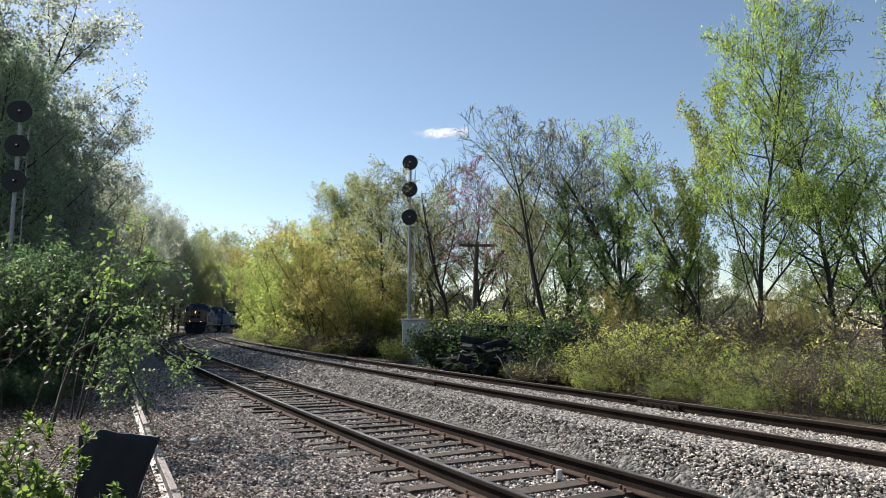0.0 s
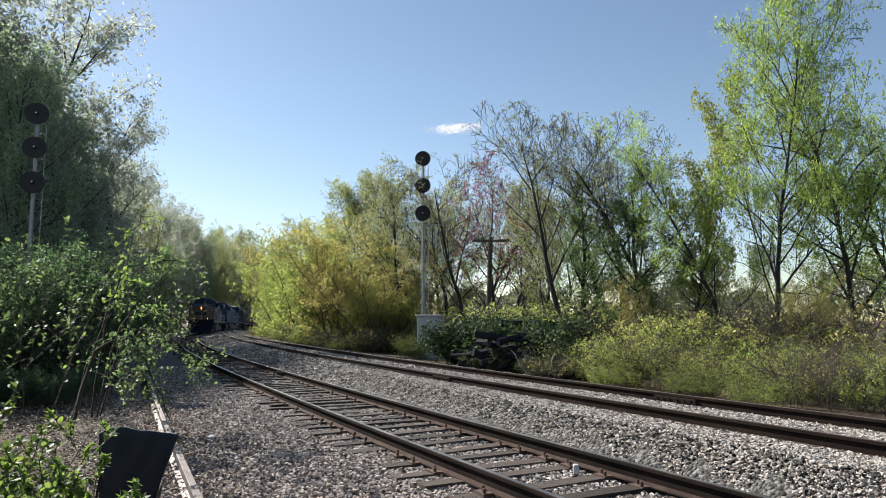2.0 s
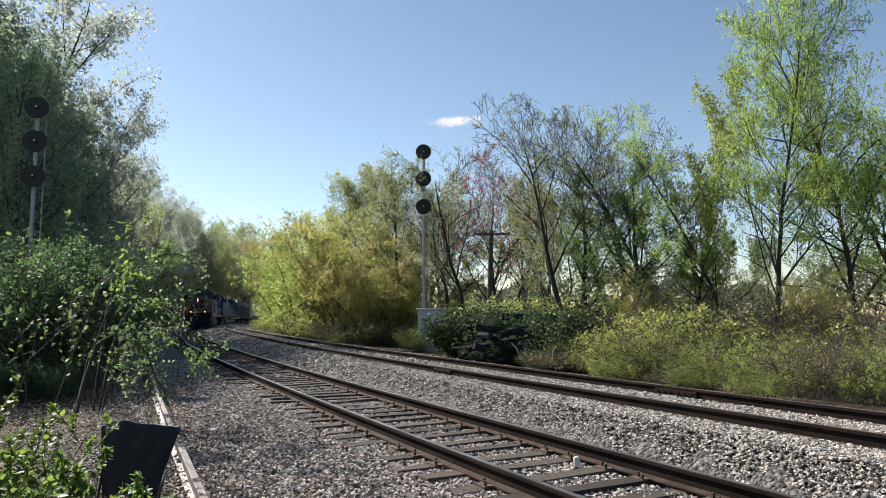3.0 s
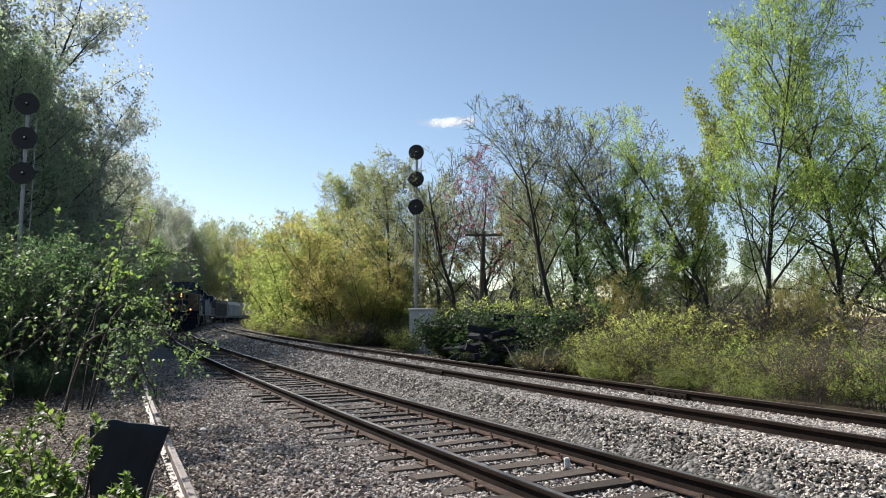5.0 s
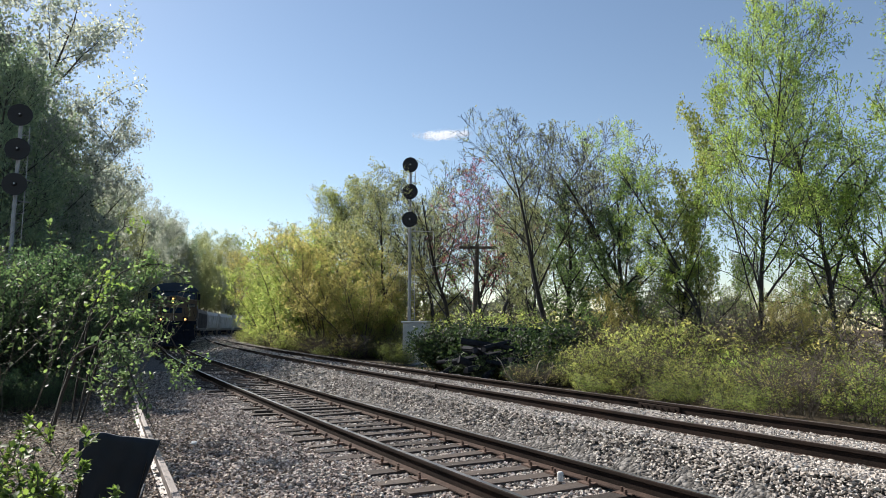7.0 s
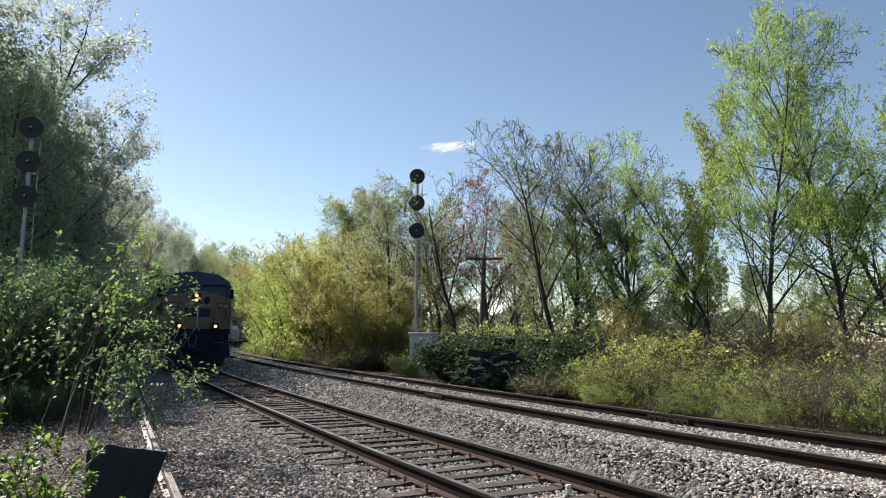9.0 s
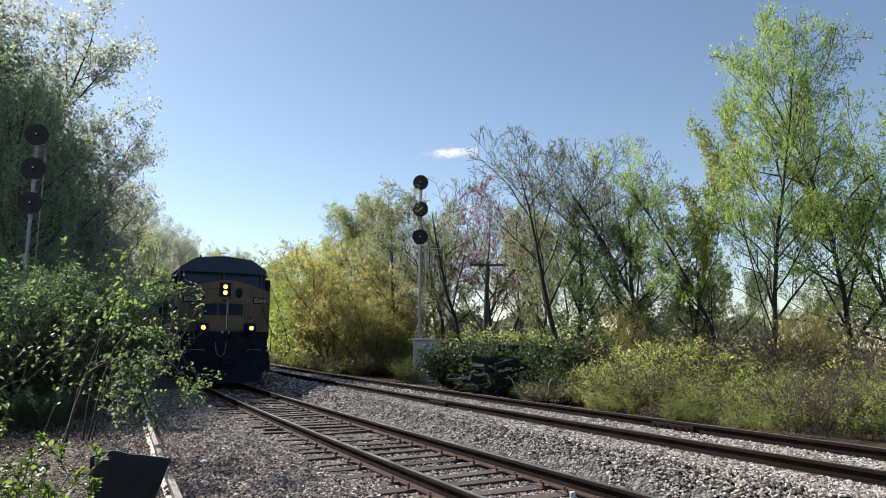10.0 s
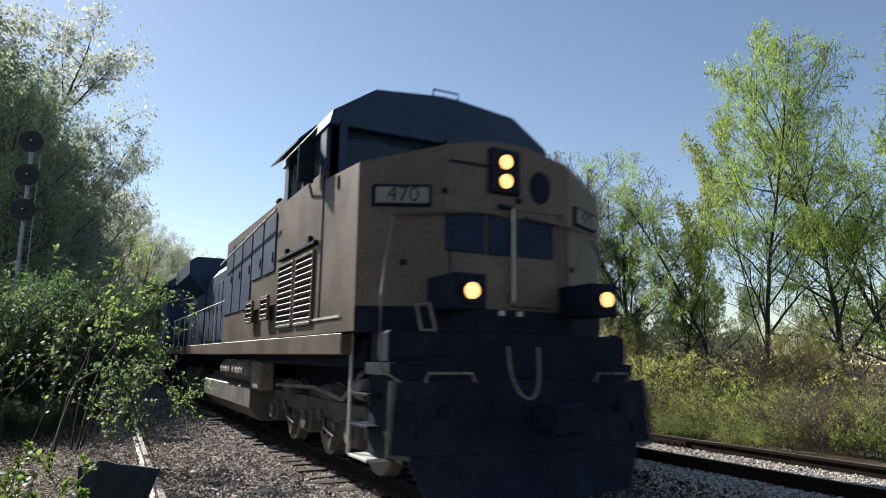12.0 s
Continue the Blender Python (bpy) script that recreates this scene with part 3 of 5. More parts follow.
def make_prototypes():
    prototype("leafy", 31, M_green, 27000, 0.078, 0.14, bark=M_darkbark, h=11, r0=0.15, forks=(24, 8, 6), start=0.16, ratio=0.44, lift=0.22, wander=0.13)
    prototype("leafy_b", 32, M_green, 16000, 0.078, 0.14, bark=M_darkbark, h=11, r0=0.12, forks=(20, 7, 6), start=0.16, ratio=0.38, lift=0.3, wander=0.13, twigs=2)
    prototype("bare", 33, M_pale, 3600, 0.08, 0.1, bark=M_darkbark, h=10, r0=0.14, forks=(12, 9, 7), start=0.25, ratio=0.5, lift=0.38, wander=0.15, leaf_levels=(3,))
    prototype("leaning", 34, M_pale, 3600, 0.08, 0.1, bark=M_darkbark, h=10.5, r0=0.16, forks=(12, 9, 7), start=0.35, ratio=0.5, lift=0.5, lean=(-0.55, 0), leaf_levels=(3,))
    prototype("budding", 35, M_pale, 11000, 0.11, 0.16, bark=M_darkbark, h=10, r0=0.14, forks=(14, 7, 5), start=0.2, ratio=0.45, lift=0.5)
    prototype("fresh", 47, M_sage, 15000, 0.12, 0.16, bark=M_darkbark, h=10, r0=0.12, forks=(16, 7, 5), start=0.12, ratio=0.4, lift=0.5, twigs=2)
    prototype("redbud", 36, M_red, 5200, 0.085, 0.1, bark=M_darkbark, h=9, r0=0.12, forks=(12, 9, 7), start=0.2, ratio=0.55, lift=0.5, leaf_levels=(3,))
    prototype("ivy", 37, M_mid, 11000, 0.12, 0.2, bark=M_darkbark, h=9, r0=0.2, forks=(16, 6, 4), start=0.06, ratio=0.33, lift=0.5)
    prototype("gold", 38, M_yellow, 21000, 0.13, 0.2, h=7, r0=0.05, forks=(11, 5, 3), stems=10, spread=1.2, start=0.0, ratio=0.38, lift=0.5, twigs=2)
    prototype("olive", 39, M_olive, 16000, 0.12, 0.2, h=7, r0=0.05, forks=(11, 5, 3), stems=10, spread=1.2, start=0.0, ratio=0.38, lift=0.5, twigs=2)
    prototype("forest", 40, M_grove, 15000, 0.2, 0.35, bark=M_darkbark, h=17, r0=0.26, forks=(19, 8, 5), start=0.08, ratio=0.4, lift=0.4, twigs=2)
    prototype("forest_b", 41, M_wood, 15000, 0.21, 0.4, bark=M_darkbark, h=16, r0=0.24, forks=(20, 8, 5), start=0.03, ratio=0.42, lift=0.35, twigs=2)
    prototype("pale_forest", 48, M_pale, 13000, 0.2, 0.35, h=16, r0=0.22, forks=(19, 8, 5), start=0.1, ratio=0.4, lift=0.5, twigs=2)
    prototype("bush", 42, M_green, 6500, 0.06, 0.09, h=2.2, r0=0.018, forks=(8, 4), levels=2, stems=18, spread=1.0, start=0.0, ratio=0.45, lift=0.4, leaf_levels=(1, 2))
    prototype("bush_b", 43, M_sage, 6500, 0.065, 0.09, h=2.0, r0=0.016, forks=(8, 4), levels=2, stems=18, spread=1.1, start=0.0, ratio=0.5, lift=0.35, leaf_levels=(1, 2))
    prototype("bush_c", 49, M_yellow, 6500, 0.07, 0.09, h=2.0, r0=0.016, forks=(8, 4), levels=2, stems=18, spread=1.1, start=0.0, ratio=0.5, lift=0.35, leaf_levels=(1, 2))
    prototype("brush", 44, M_olive, 1500, 0.06, 0.09, h=2.0, r0=0.014, forks=(8, 5), levels=2, stems=22, spread=1.1, start=0.1, ratio=0.55, lift=0.2, wander=0.16, leaf_levels=(1, 2))
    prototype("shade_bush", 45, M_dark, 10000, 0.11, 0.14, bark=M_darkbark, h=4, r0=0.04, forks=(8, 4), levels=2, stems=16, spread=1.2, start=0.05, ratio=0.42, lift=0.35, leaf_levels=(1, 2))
    prototype("near_bush", 46, M_bush, 13000, 0.085, 0.12, bark=M_darkbark, h=4, r0=0.035, forks=(8, 5), levels=2, stems=14, spread=1.2, start=0.08, ratio=0.45, lift=0.3, wander=0.14, leaf_levels=(1, 2))


M_palebark = worn("bleached_wood", (0.2, 0.17, 0.14), (0.4, 0.35, 0.3), 5, 50, 0.8, 0, 0.3)
make_prototypes()
EYE_H, TILT, FOC = 1.65, radians(6.72), 1164.65


def seen(px, dist):
    """Sideways place at a distance ahead, from the bearing (as a column of the view at the start)."""
    return (px - 784) / FOC * dist * 1.007


def tall(py, dist):
    """Height of a top seen at a row of the view, at a distance ahead."""
    return EYE_H + dist * math.tan(TILT + math.atan((441 - py) / FOC))


def stand(kind, px, dist, py, turn, label, **more):
    x = seen(px, dist)
    z = float(ground_z(np.array(x), np.array(float(dist)))) - 0.05
    return plant(kind, x, dist, tall(py, dist) - z, turn, label, **more)


def make_right_trees():
    green = "tall young tree with fresh bright green leaves"
    bare = "nearly bare dark tree with thin upright twigs"
    stand("leafy", 1480, 20, -25, 200, green, wide=0.65)
    stand("leafy", 1335, 21, 20, 320, green, wide=0.62)
    stand("leafy", 1550, 22, 30, 320, green, wide=0.75)
    stand("leafy_b", 1590, 21, 130, 30, green)
    stand("leafy_b", 1250, 22, 190, 10, green, wide=0.8)
    stand("fresh", 1190, 25, 190, 50, "slender tree with scattered green leaves", wide=0.7)
    stand("bare", 1075, 25, 175, 80, bare)
    stand("bare", 1140, 27, 230, 190, bare)
    stand("ivy", 1080, 24.5, 290, 120, "dark tree trunk wrapped in green ivy")
    stand("ivy", 1010, 27, 320, 10, "dark tree trunk wrapped in green ivy")
    stand("leaning", 985, 26, 180, 10, "bare dark tree leaning over its neighbours")
    stand("leaning", 1060, 28, 190, -20, "bare dark tree leaning over its neighbours")
    stand("budding", 940, 32, 330, 70, "small tree with pale green buds")
    stand("redbud", 850, 37, 275, 30, "small dark tree with reddish buds")
    stand("bare", 800, 36, 300, 230, bare)
    stand("bare", 770, 40, 310, 110, bare)
    stand("bare", 830, 43, 320, 310, bare)
    stand("budding", 690, 43, 295, 160, "tree with pale yellow green buds")
    stand("budding", 660, 47, 310, 60, "tree with pale yellow green buds")
    for px, d, row, turn, kind in ((725, 50, 320, 20, "bare"), (760, 47, 330, 200, "budding"), (880, 46, 330, 40, "bare"), (910, 52, 350, 150, "budding"), (630, 62, 330, 260, "bare"), (970, 48, 370, 10, "budding")):
        stand(kind, px, d, row, turn, bare if kind == "bare" else "tree with pale yellow green buds")
    for px, d, row, turn, kind in ((660, 40, 500, 0, "gold"), (1125, 27, 400, 150, "budding"), (1235, 26, 430, 170, "budding"), (1320, 27, 440, 20, "budding"),
                                   (1400, 26, 470, 300, "budding"), (930, 33, 470, 70, "budding"), (760, 42, 500, 190, "olive")):
        stand(kind, px, d, row, turn, "leafy understorey tree with fresh spring leaves", wide=0.8)
    stand("gold", 700, 44, 430, 0, "tall shrub with yellow green spring leaves", name="shrub", category="bush")
    stand("budding", 590, 55, 320, 10, "tree with pale yellow green buds")
    stand("fresh", 550, 60, 330, 80, "tree with fresh pale green leaves")
    for s, lat, high, kind in ((37, 6.0, 3.6, "olive"), (40, 5.6, 4.2, "gold"), (43.5, 5.4, 3.4, "olive"), (47, 5.4, 5.2, "gold"), (50, 5.2, 3.8, "gold"), (54, 5.2, 5.4, "gold"), (58, 5.0, 4.2, "olive"),
                               (62, 5.6, 5.2, "gold"), (67, 6.2, 4.4, "gold"), (72, 6.6, 5.2, "gold"), (78, 7.0, 4.6, "olive")):
        x, y, h = on(SIDE, s, lat)
        plant(kind, x, y, high, s * 40, "rounded shrub with yellow green leaves down to the ground", "shrub", "bush", wide=0.8)
    stand("olive", 600, 44, 385, 40, "tall shrub with olive brown buds", name="shrub", category="bush")
    stand("olive", 655, 40, 440, 200, "tall shrub with olive brown buds", name="shrub", category="bush")
    stand("gold", 545, 50, 400, 100, "tall shrub with yellow green spring leaves", name="shrub", category="bush")
    stand("gold", 505, 57, 440, 200, "tall shrub with yellow green spring leaves", name="shrub", category="bush")
    stand("gold", 486, 66, 452, 320, "tall shrub with yellow green spring leaves", name="shrub", category="bush")
    stand("olive", 502, 75, 425, 20, "tall shrub with olive brown buds", name="shrub", category="bush")
    stand("budding", 518, 82, 392, 130, "tree with pale yellow green buds")
    stand("redbud", 462, 100, 430, 60, "tree with reddish buds")
    stand("budding", 484, 115, 425, 60, "tree with pale yellow green buds")


def make_left_trees():
    """The wood along the near side of the main line: a wall of crowns that falls away with distance."""
    rng = np.random.default_rng(61)
    skyline = ((-400, -60, 0, 60, 105, 125, 195, 225, 255, 290, 330, 400, 440), (-20, -30, -40, -30, 0, 125, 150, 250, 325, 370, 388, 400, 425))
    words = {"forest": "tall forest tree with young grey green leaves paled for glare", "forest_b": "tall forest tree with green leaves paled for glare",
             "pale_forest": "distant forest tree with pale buds"}
    for s, step in [(v, 4.0) for v in np.arange(17, 60, 4.0)] + [(v, 7.0) for v in np.arange(60, 150, 7.0)] + [(v, 9.0) for v in np.arange(150, 215, 9.0)]:
        for k, lat in enumerate((-7.6, -12.5, -18.0)):
            if k == 2 and s > 90:
                continue
            x, y, h = on(MAIN, s + rng.uniform(-1, 1) * step * 0.3, lat - (2.4 if s < 62 else 0.6) + rng.uniform(-0.8, 0.6))
            px = 784 + x / y * FOC / 1.007
            row = np.interp(px + 3600 / y, *skyline) + rng.uniform(-10, 30) * (1 if s < 100 else 0.4) + (45 if k == 0 and s < 100 else 0)
            high = min(tall(row, y), 24.0)
            if px < -160 or y < 34 and px < 150:
                continue
            kind = "forest" if rng.random() < (0.45 if k == 0 and s < 70 else 0.65) else "forest_b"
            if s > 75 and rng.random() < 0.6:
                kind = "pale_forest"
            plant(kind, x, y, high, rng.uniform(0, 360), words[kind], wide=0.75 if k == 0 else 1.0)
    for px, d, row, turn in ((-15, 50, -60, 40), (-10, 58, -30, 170), (-90, 50, 0, 100), (60, 46, 130, 20), (95, 52, 160, 210)):
        stand("forest", px, d, row, turn, words["forest"], wide=0.9)
    for px, d, row, turn in ((300, 138, 388, 0), (318, 150, 396, 60), (340, 158, 398, 130), (362, 170, 400, 200), (384, 182, 402, 290), (408, 196, 408, 20), (428, 210, 420, 100)):
        stand("pale_forest", px - 4, d, row, turn, words["pale_forest"], wide=0.8)
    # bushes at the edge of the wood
    shade = "large bush of green leaves coloured dark for shade"
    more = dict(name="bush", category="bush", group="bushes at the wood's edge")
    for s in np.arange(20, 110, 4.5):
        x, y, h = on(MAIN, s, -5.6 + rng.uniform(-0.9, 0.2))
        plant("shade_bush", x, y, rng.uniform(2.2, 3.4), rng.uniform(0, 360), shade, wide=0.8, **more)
    dimmed = "large bush with green leaves toned down for shade"
    for kind, px, d, row, turn, words in (("shade_bush", 20, 17, 470, 0, shade), ("shade_bush", -90, 14, 440, 90, shade), ("shade_bush", 110, 18, 490, 200, shade), ("near_bush", 30, 15.5, 480, 60, dimmed),
                                          ("near_bush", 95, 18.5, 450, 160, dimmed), ("shade_bush", 100, 21, 440, 300, shade), ("near_bush", 95, 20, 500, 20, dimmed), ("shade_bush", 90, 22, 420, 120, shade),
                                          ("shade_bush", 10, 22, 400, 220, shade), ("shade_bush", 110, 23, 470, 20, shade), ("near_bush", 125, 19, 450, 70, dimmed), ("near_bush", 0, 16, 410, 130, dimmed),
                                          ("near_bush", 100, 21, 445, 310, dimmed), ("near_bush", 75, 17.5, 415, 190, dimmed), ("near_bush", 95, 16.5, 560, 330, dimmed), ("shade_bush", -20, 15, 520, 250, shade), ("shade_bush", -40, 12.5, 640, 40, shade), ("near_bush", 20, 13, 650, 140, dimmed), ("shade_bush", 70, 13.2, 655, 240, shade),
                                          ("near_bush", 110, 14, 650, 340, dimmed), ("shade_bush", 140, 15.5, 640, 80, shade), ("near_bush", -90, 11.5, 650, 200, dimmed)):
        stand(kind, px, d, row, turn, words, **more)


def make_right_bushes():
    rng = np.random.default_rng(77)
    words = {"bush": "low trackside bush with fresh green leaves", "bush_b": "low trackside bush with dull green leaves", "bush_c": "low trackside bush with yellow green leaves",
             "brush": "tangled bare brush with a few leaves"}
    for s in np.arange(-4, 62, 1.25):
        for row, (a, b) in enumerate(((3.3, 4.2), (4.6, 5.8), (6.2, 7.8), (8.4, 10.5))):
            x, y, h = on(SIDE, s + rng.uniform(-0.5, 0.5), rng.uniform(a, b))
            px = 784 + x / y * FOC
            if y < 6 or (y < 33 and abs(px - 735) < 75) or (row == 3 and s > 40) or (17 < s < 34 and row < 3) or s > 33 and row < 1 or row == 0 and rng.random() < 0.4:
                continue
            if row > 1 and px > 1500:
                continue
            kind = ["bush", "bush_b", "bush_c", "brush"][int(rng.choice(4, p=[0.22, 0.3, 0.28, 0.2]))]
            high = (rng.uniform(0.3, 0.75), rng.uniform(0.7, 1.6), rng.uniform(1.2, 2.3), rng.uniform(1.6, 3.0))[row]
            plant(kind, x, y, high * (0.75 if px > 1480 else 1.0), rng.uniform(0, 360), words[kind], "bush", "bush", "trackside bushes", wide=1.5 if row == 0 else 1.2)


def make_far_woods():
    """The wooded far shore of the pond, as one mass of clumps."""
    rng = np.random.default_rng(78)
    n = 60000
    a = rng.uniform(-0.45, 0.95, n)
    d = rng.uniform(195, 250, n)
    x, y = np.sin(a) * d, np.cos(a) * d
    top = 7 + 4 * np.sin(a * 23) + 3 * np.sin(a * 61 + 1) + (a > 0.5) * 9
    c = np.stack([x, y, 1.5 + rng.random(n) ** 0.7 * np.maximum(top, 2)], 1)
    e, f = rng.normal(size=(n, 3)), rng.normal(size=(n, 3))
    e /= np.linalg.norm(e, axis=1)[:, None]
    f -= e * (e * f).sum(1)[:, None]
    f /= np.linalg.norm(f, axis=1)[:, None]
    s = rng.uniform(0.25, 0.7, n)[:, None]
    V = np.stack([c - e * s, c + f * s * 0.7, c + e * s, c - f * s * 0.7], 1).reshape(-1, 3)
    tagged(new("far_woods", mesh_of("far_woods", V, np.arange(n)[:, None] * 4 + np.arange(4), M_far)), "distant woods on the far shore of the pond", "woods", kind="stuff")


def make_verge():
    """Low growth at the foot of the tall shrubs and beside the cabinet."""
    rng = np.random.default_rng(79)
    low = dict(name="bush", category="bush", group="low verge growth")
    for s in np.arange(34, 80, 1.6):
        x, y, h = on(SIDE, s, rng.uniform(3.3, 4.6))
        plant(("bush_c", "bush_b", "brush")[int(rng.integers(3))], x, y, rng.uniform(0.4, 1.7), rng.uniform(0, 360), "low yellow green growth at the ballast's edge", wide=1.5, **low)
    for px, d, h in ((700, 31, 1.3), (708, 30.2, 0.8), (770, 29, 0.8), (980, 20.5, 1.2), (1010, 19, 0.9)):
        plant("bush_b", seen(px, d), d, h, px, "small yellow green bush beside the line", **low)
    for px, d, row in ((1395, 17.5, 500), (1440, 19, 510), (1100, 23, 490)):
        stand("olive", px, d, row, px, "small shrub with rusty brown buds", wide=0.5, name="shrub", category="bush")


make_right_trees()
make_verge()
make_left_trees()
make_right_bushes()
make_far_woods()


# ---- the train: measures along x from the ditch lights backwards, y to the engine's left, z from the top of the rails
# Faded yellow taken down to brown: the front's shade is in the colour.
M_yellowpaint = worn("faded_yellow_in_shade", (0.076, 0.055, 0.041), (0.134, 0.099, 0.074), 1.3, 26, 0.46, 0, 0.06, 0.3, dirt=(0.095, 0.07, 0.048))
M_bluepaint = worn("dusty_dark_blue_paint", (0.006, 0.019, 0.048), (0.016, 0.04, 0.09), 1.2, 30, 0.5, 0, 0.06, 0.3)
M_decal = worn("blue_lettering_paint", (0.007, 0.015, 0.038), (0.022, 0.032, 0.06), 2, 30, 0.7, 0, 0.04, 0.12)
M_under = worn("grimy_black_steel", (0.004, 0.006, 0.013), (0.014, 0.019, 0.034), 3, 40, 0.8, 0.0, 0.2, 0.12)
M_tan = worn("dusty_brown_steel", (0.07, 0.06, 0.05), (0.22, 0.19, 0.16), 3, 40, 0.75, 0.0, 0.2)
M_grime = worn("oily_brown_steel", (0.03, 0.027, 0.025), (0.12, 0.105, 0.09), 3, 40, 0.65, 0.0, 0.25)
M_grab = worn("worn_white_rail_paint", (0.3, 0.28, 0.25), (0.55, 0.53, 0.5), 5, 60, 0.5)
M_greycar = worn("weathered_grey_car_paint", (0.22, 0.22, 0.215), (0.42, 0.42, 0.41), 0.9, 20, 0.6, 0, 0.1, dirt=(0.12, 0.10, 0.085))
M_darkcar = worn("sooty_dark_car_paint", (0.03, 0.028, 0.03), (0.09, 0.085, 0.085), 0.9, 20, 0.7, 0, 0.1)
# Blue in the glass colour imitates sky reflected in the panes.
M_glass = plain("sky_tinted_cab_glass", (0.02, 0.032, 0.045), 0.08)
M_white = worn("dull_white_panel", (0.42, 0.43, 0.42), (0.6, 0.6, 0.58), 4, 40, 0.5)
# White number panel, its grey being shade mixed into the colour.
M_board = worn("shade_grey_number_panel", (0.13, 0.13, 0.125), (0.2, 0.2, 0.19), 4, 40, 0.6)
M_ink = plain("black_ink", (0.012, 0.012, 0.012), 0.6)
M_lamp = glowing("lit_headlamp", (1.0, 0.45, 0.14), 1.3)
M_ditch = glowing("lit_ditch_lamp", (1.0, 0.45, 0.14), 1.3)


def wheelset(parent, x):
    """An axle with two flanged wheels, its own origin on the axle."""
    bm = B()
    for s in (-1, 1):
        cyl(bm, (0, s * 0.69, 0), (0, s * 0.82, 0), 0.53, sides=28)
        cyl(bm, (0, s * 0.66, 0), (0, s * 0.69, 0), 0.56, sides=28)
        cyl(bm, (0, s * 0.82, 0), (0, s * 0.90, 0), 0.14, sides=14)
        for k in range(6):
            a = k * math.pi / 3
            box(bm, (math.cos(a) * 0.3, s * 0.825, math.sin(a) * 0.3), (0.12, 0.02, 0.12), 0, None, 1)
    cyl(bm, (0, -0.7, 0), (0, 0.7, 0), 0.1)
    ob = part("wheelset", bm, [M_tan, M_under], parent, "steel wheels on their axle")
    ob.matrix_basis = pose(x, 0, 0.53)
    return ob


def bogie(parent, x0, axles, dusty):
    """Side frames, springs, axle boxes and brake gear round the wheels."""
    bm = B()
    xs = [x0 - d for d in axles]
    a, b = xs[0] + 0.55, xs[-1] - 0.55
    for s in (-1, 1):
        y = s * 1.03
        prism(bm, [(a, 0.62), (a - 0.35, 0.86), (b + 0.35, 0.86), (b, 0.62), (b + 0.25, 0.46), (b + 0.55, 0.62), (a - 0.55, 0.62), (a - 0.25, 0.46)], y - 0.07, y + 0.07, "y")
        for x in xs:
            box(bm, (x, y + s * 0.06, 0.53), (0.36, 0.2, 0.36), 0.03)
            cyl(bm, (x, y + s * 0.1, 0.53), (x, y + s * 0.22, 0.53), 0.13, sides=12)
            for k in (-0.28, 0.28):
                cyl(bm, (x + k, y, 0.55), (x + k, y, 0.86), 0.09, sides=8)
        for x in [(p + q) / 2 for p, q in zip(xs[:-1], xs[1:])]:
            cyl(bm, (x - 0.25, y + s * 0.12, 0.98), (x + 0.25, y + s * 0.12, 0.98), 0.11, sides=10)
            pipe(bm, [(x - 0.3, y + s * 0.16, 0.72), (x, y + s * 0.18, 0.5), (x + 0.35, y + s * 0.16, 0.42)], 0.03)
            box(bm, (x + 0.15, y + s * 0.1, 0.4), (0.1, 0.1, 0.4), 0.01, Euler((0, 0.5, 0)).to_matrix())
    box(bm, ((a + b) / 2, 0, 0.85), (1.0, 2.0, 0.3), 0.03)
    return part("bogie", bm, dusty, parent, "dusty brown wheel truck frame")


def letters(parent, name, text, size, at, mat, label):
    cu = bpy.data.curves.new(name, "FONT")
    cu.body, cu.size, cu.extrude, cu.align_x, cu.align_y = text, size, 0.004, "CENTER", "CENTER"
    tmp = bpy.data.objects.new(name, cu)
    me = bpy.data.meshes.new_from_object(tmp)
    bpy.data.objects.remove(tmp)
    me.materials.append(mat)
    ob = new(name, me)
    ob.parent, ob.matrix_basis = parent, at
    return tagged(ob, label)


W, ROOF, NOSE_X, CORNER_X = 1.70, 5.12, -0.55, -1.0


def nose_x(y):
    """How far back the nose's front lies at y: flat in the middle, swept back to the sides."""
    return NOSE_X + (CORNER_X - NOSE_X) * max(0.0, (abs(y) - 0.85) / (W - 0.85))


def facing(y, z, proud):
    """A pose on the nose's front at (y, z), x to the onlooker's right, z out of the face."""
    sweep = 0.0 if abs(y) < 0.85 else math.copysign(math.degrees(math.atan2(NOSE_X - CORNER_X, W - 0.85)), y)
    return Matrix.Translation((nose_x(y) + proud, y, z)) @ Matrix.Rotation(radians(sweep), 4, "Z") @ Matrix(((0, 0, 1, 0), (1, 0, 0, 0), (0, 1, 0, 0), (0, 0, 0, 1)))


def slab(bm, m, w, h, d, bevel=0.01):
    """A small block lying on a face pose."""
    g = bmesh.ops.create_cube(bm, size=1, matrix=m @ Matrix.Diagonal((w, h, d, 1)))["verts"]
    if bevel:
        bmesh.ops.bevel(bm, geom=list({e for v in g for e in v.link_edges}), offset=bevel, segments=1, affect="EDGES")
    return bm


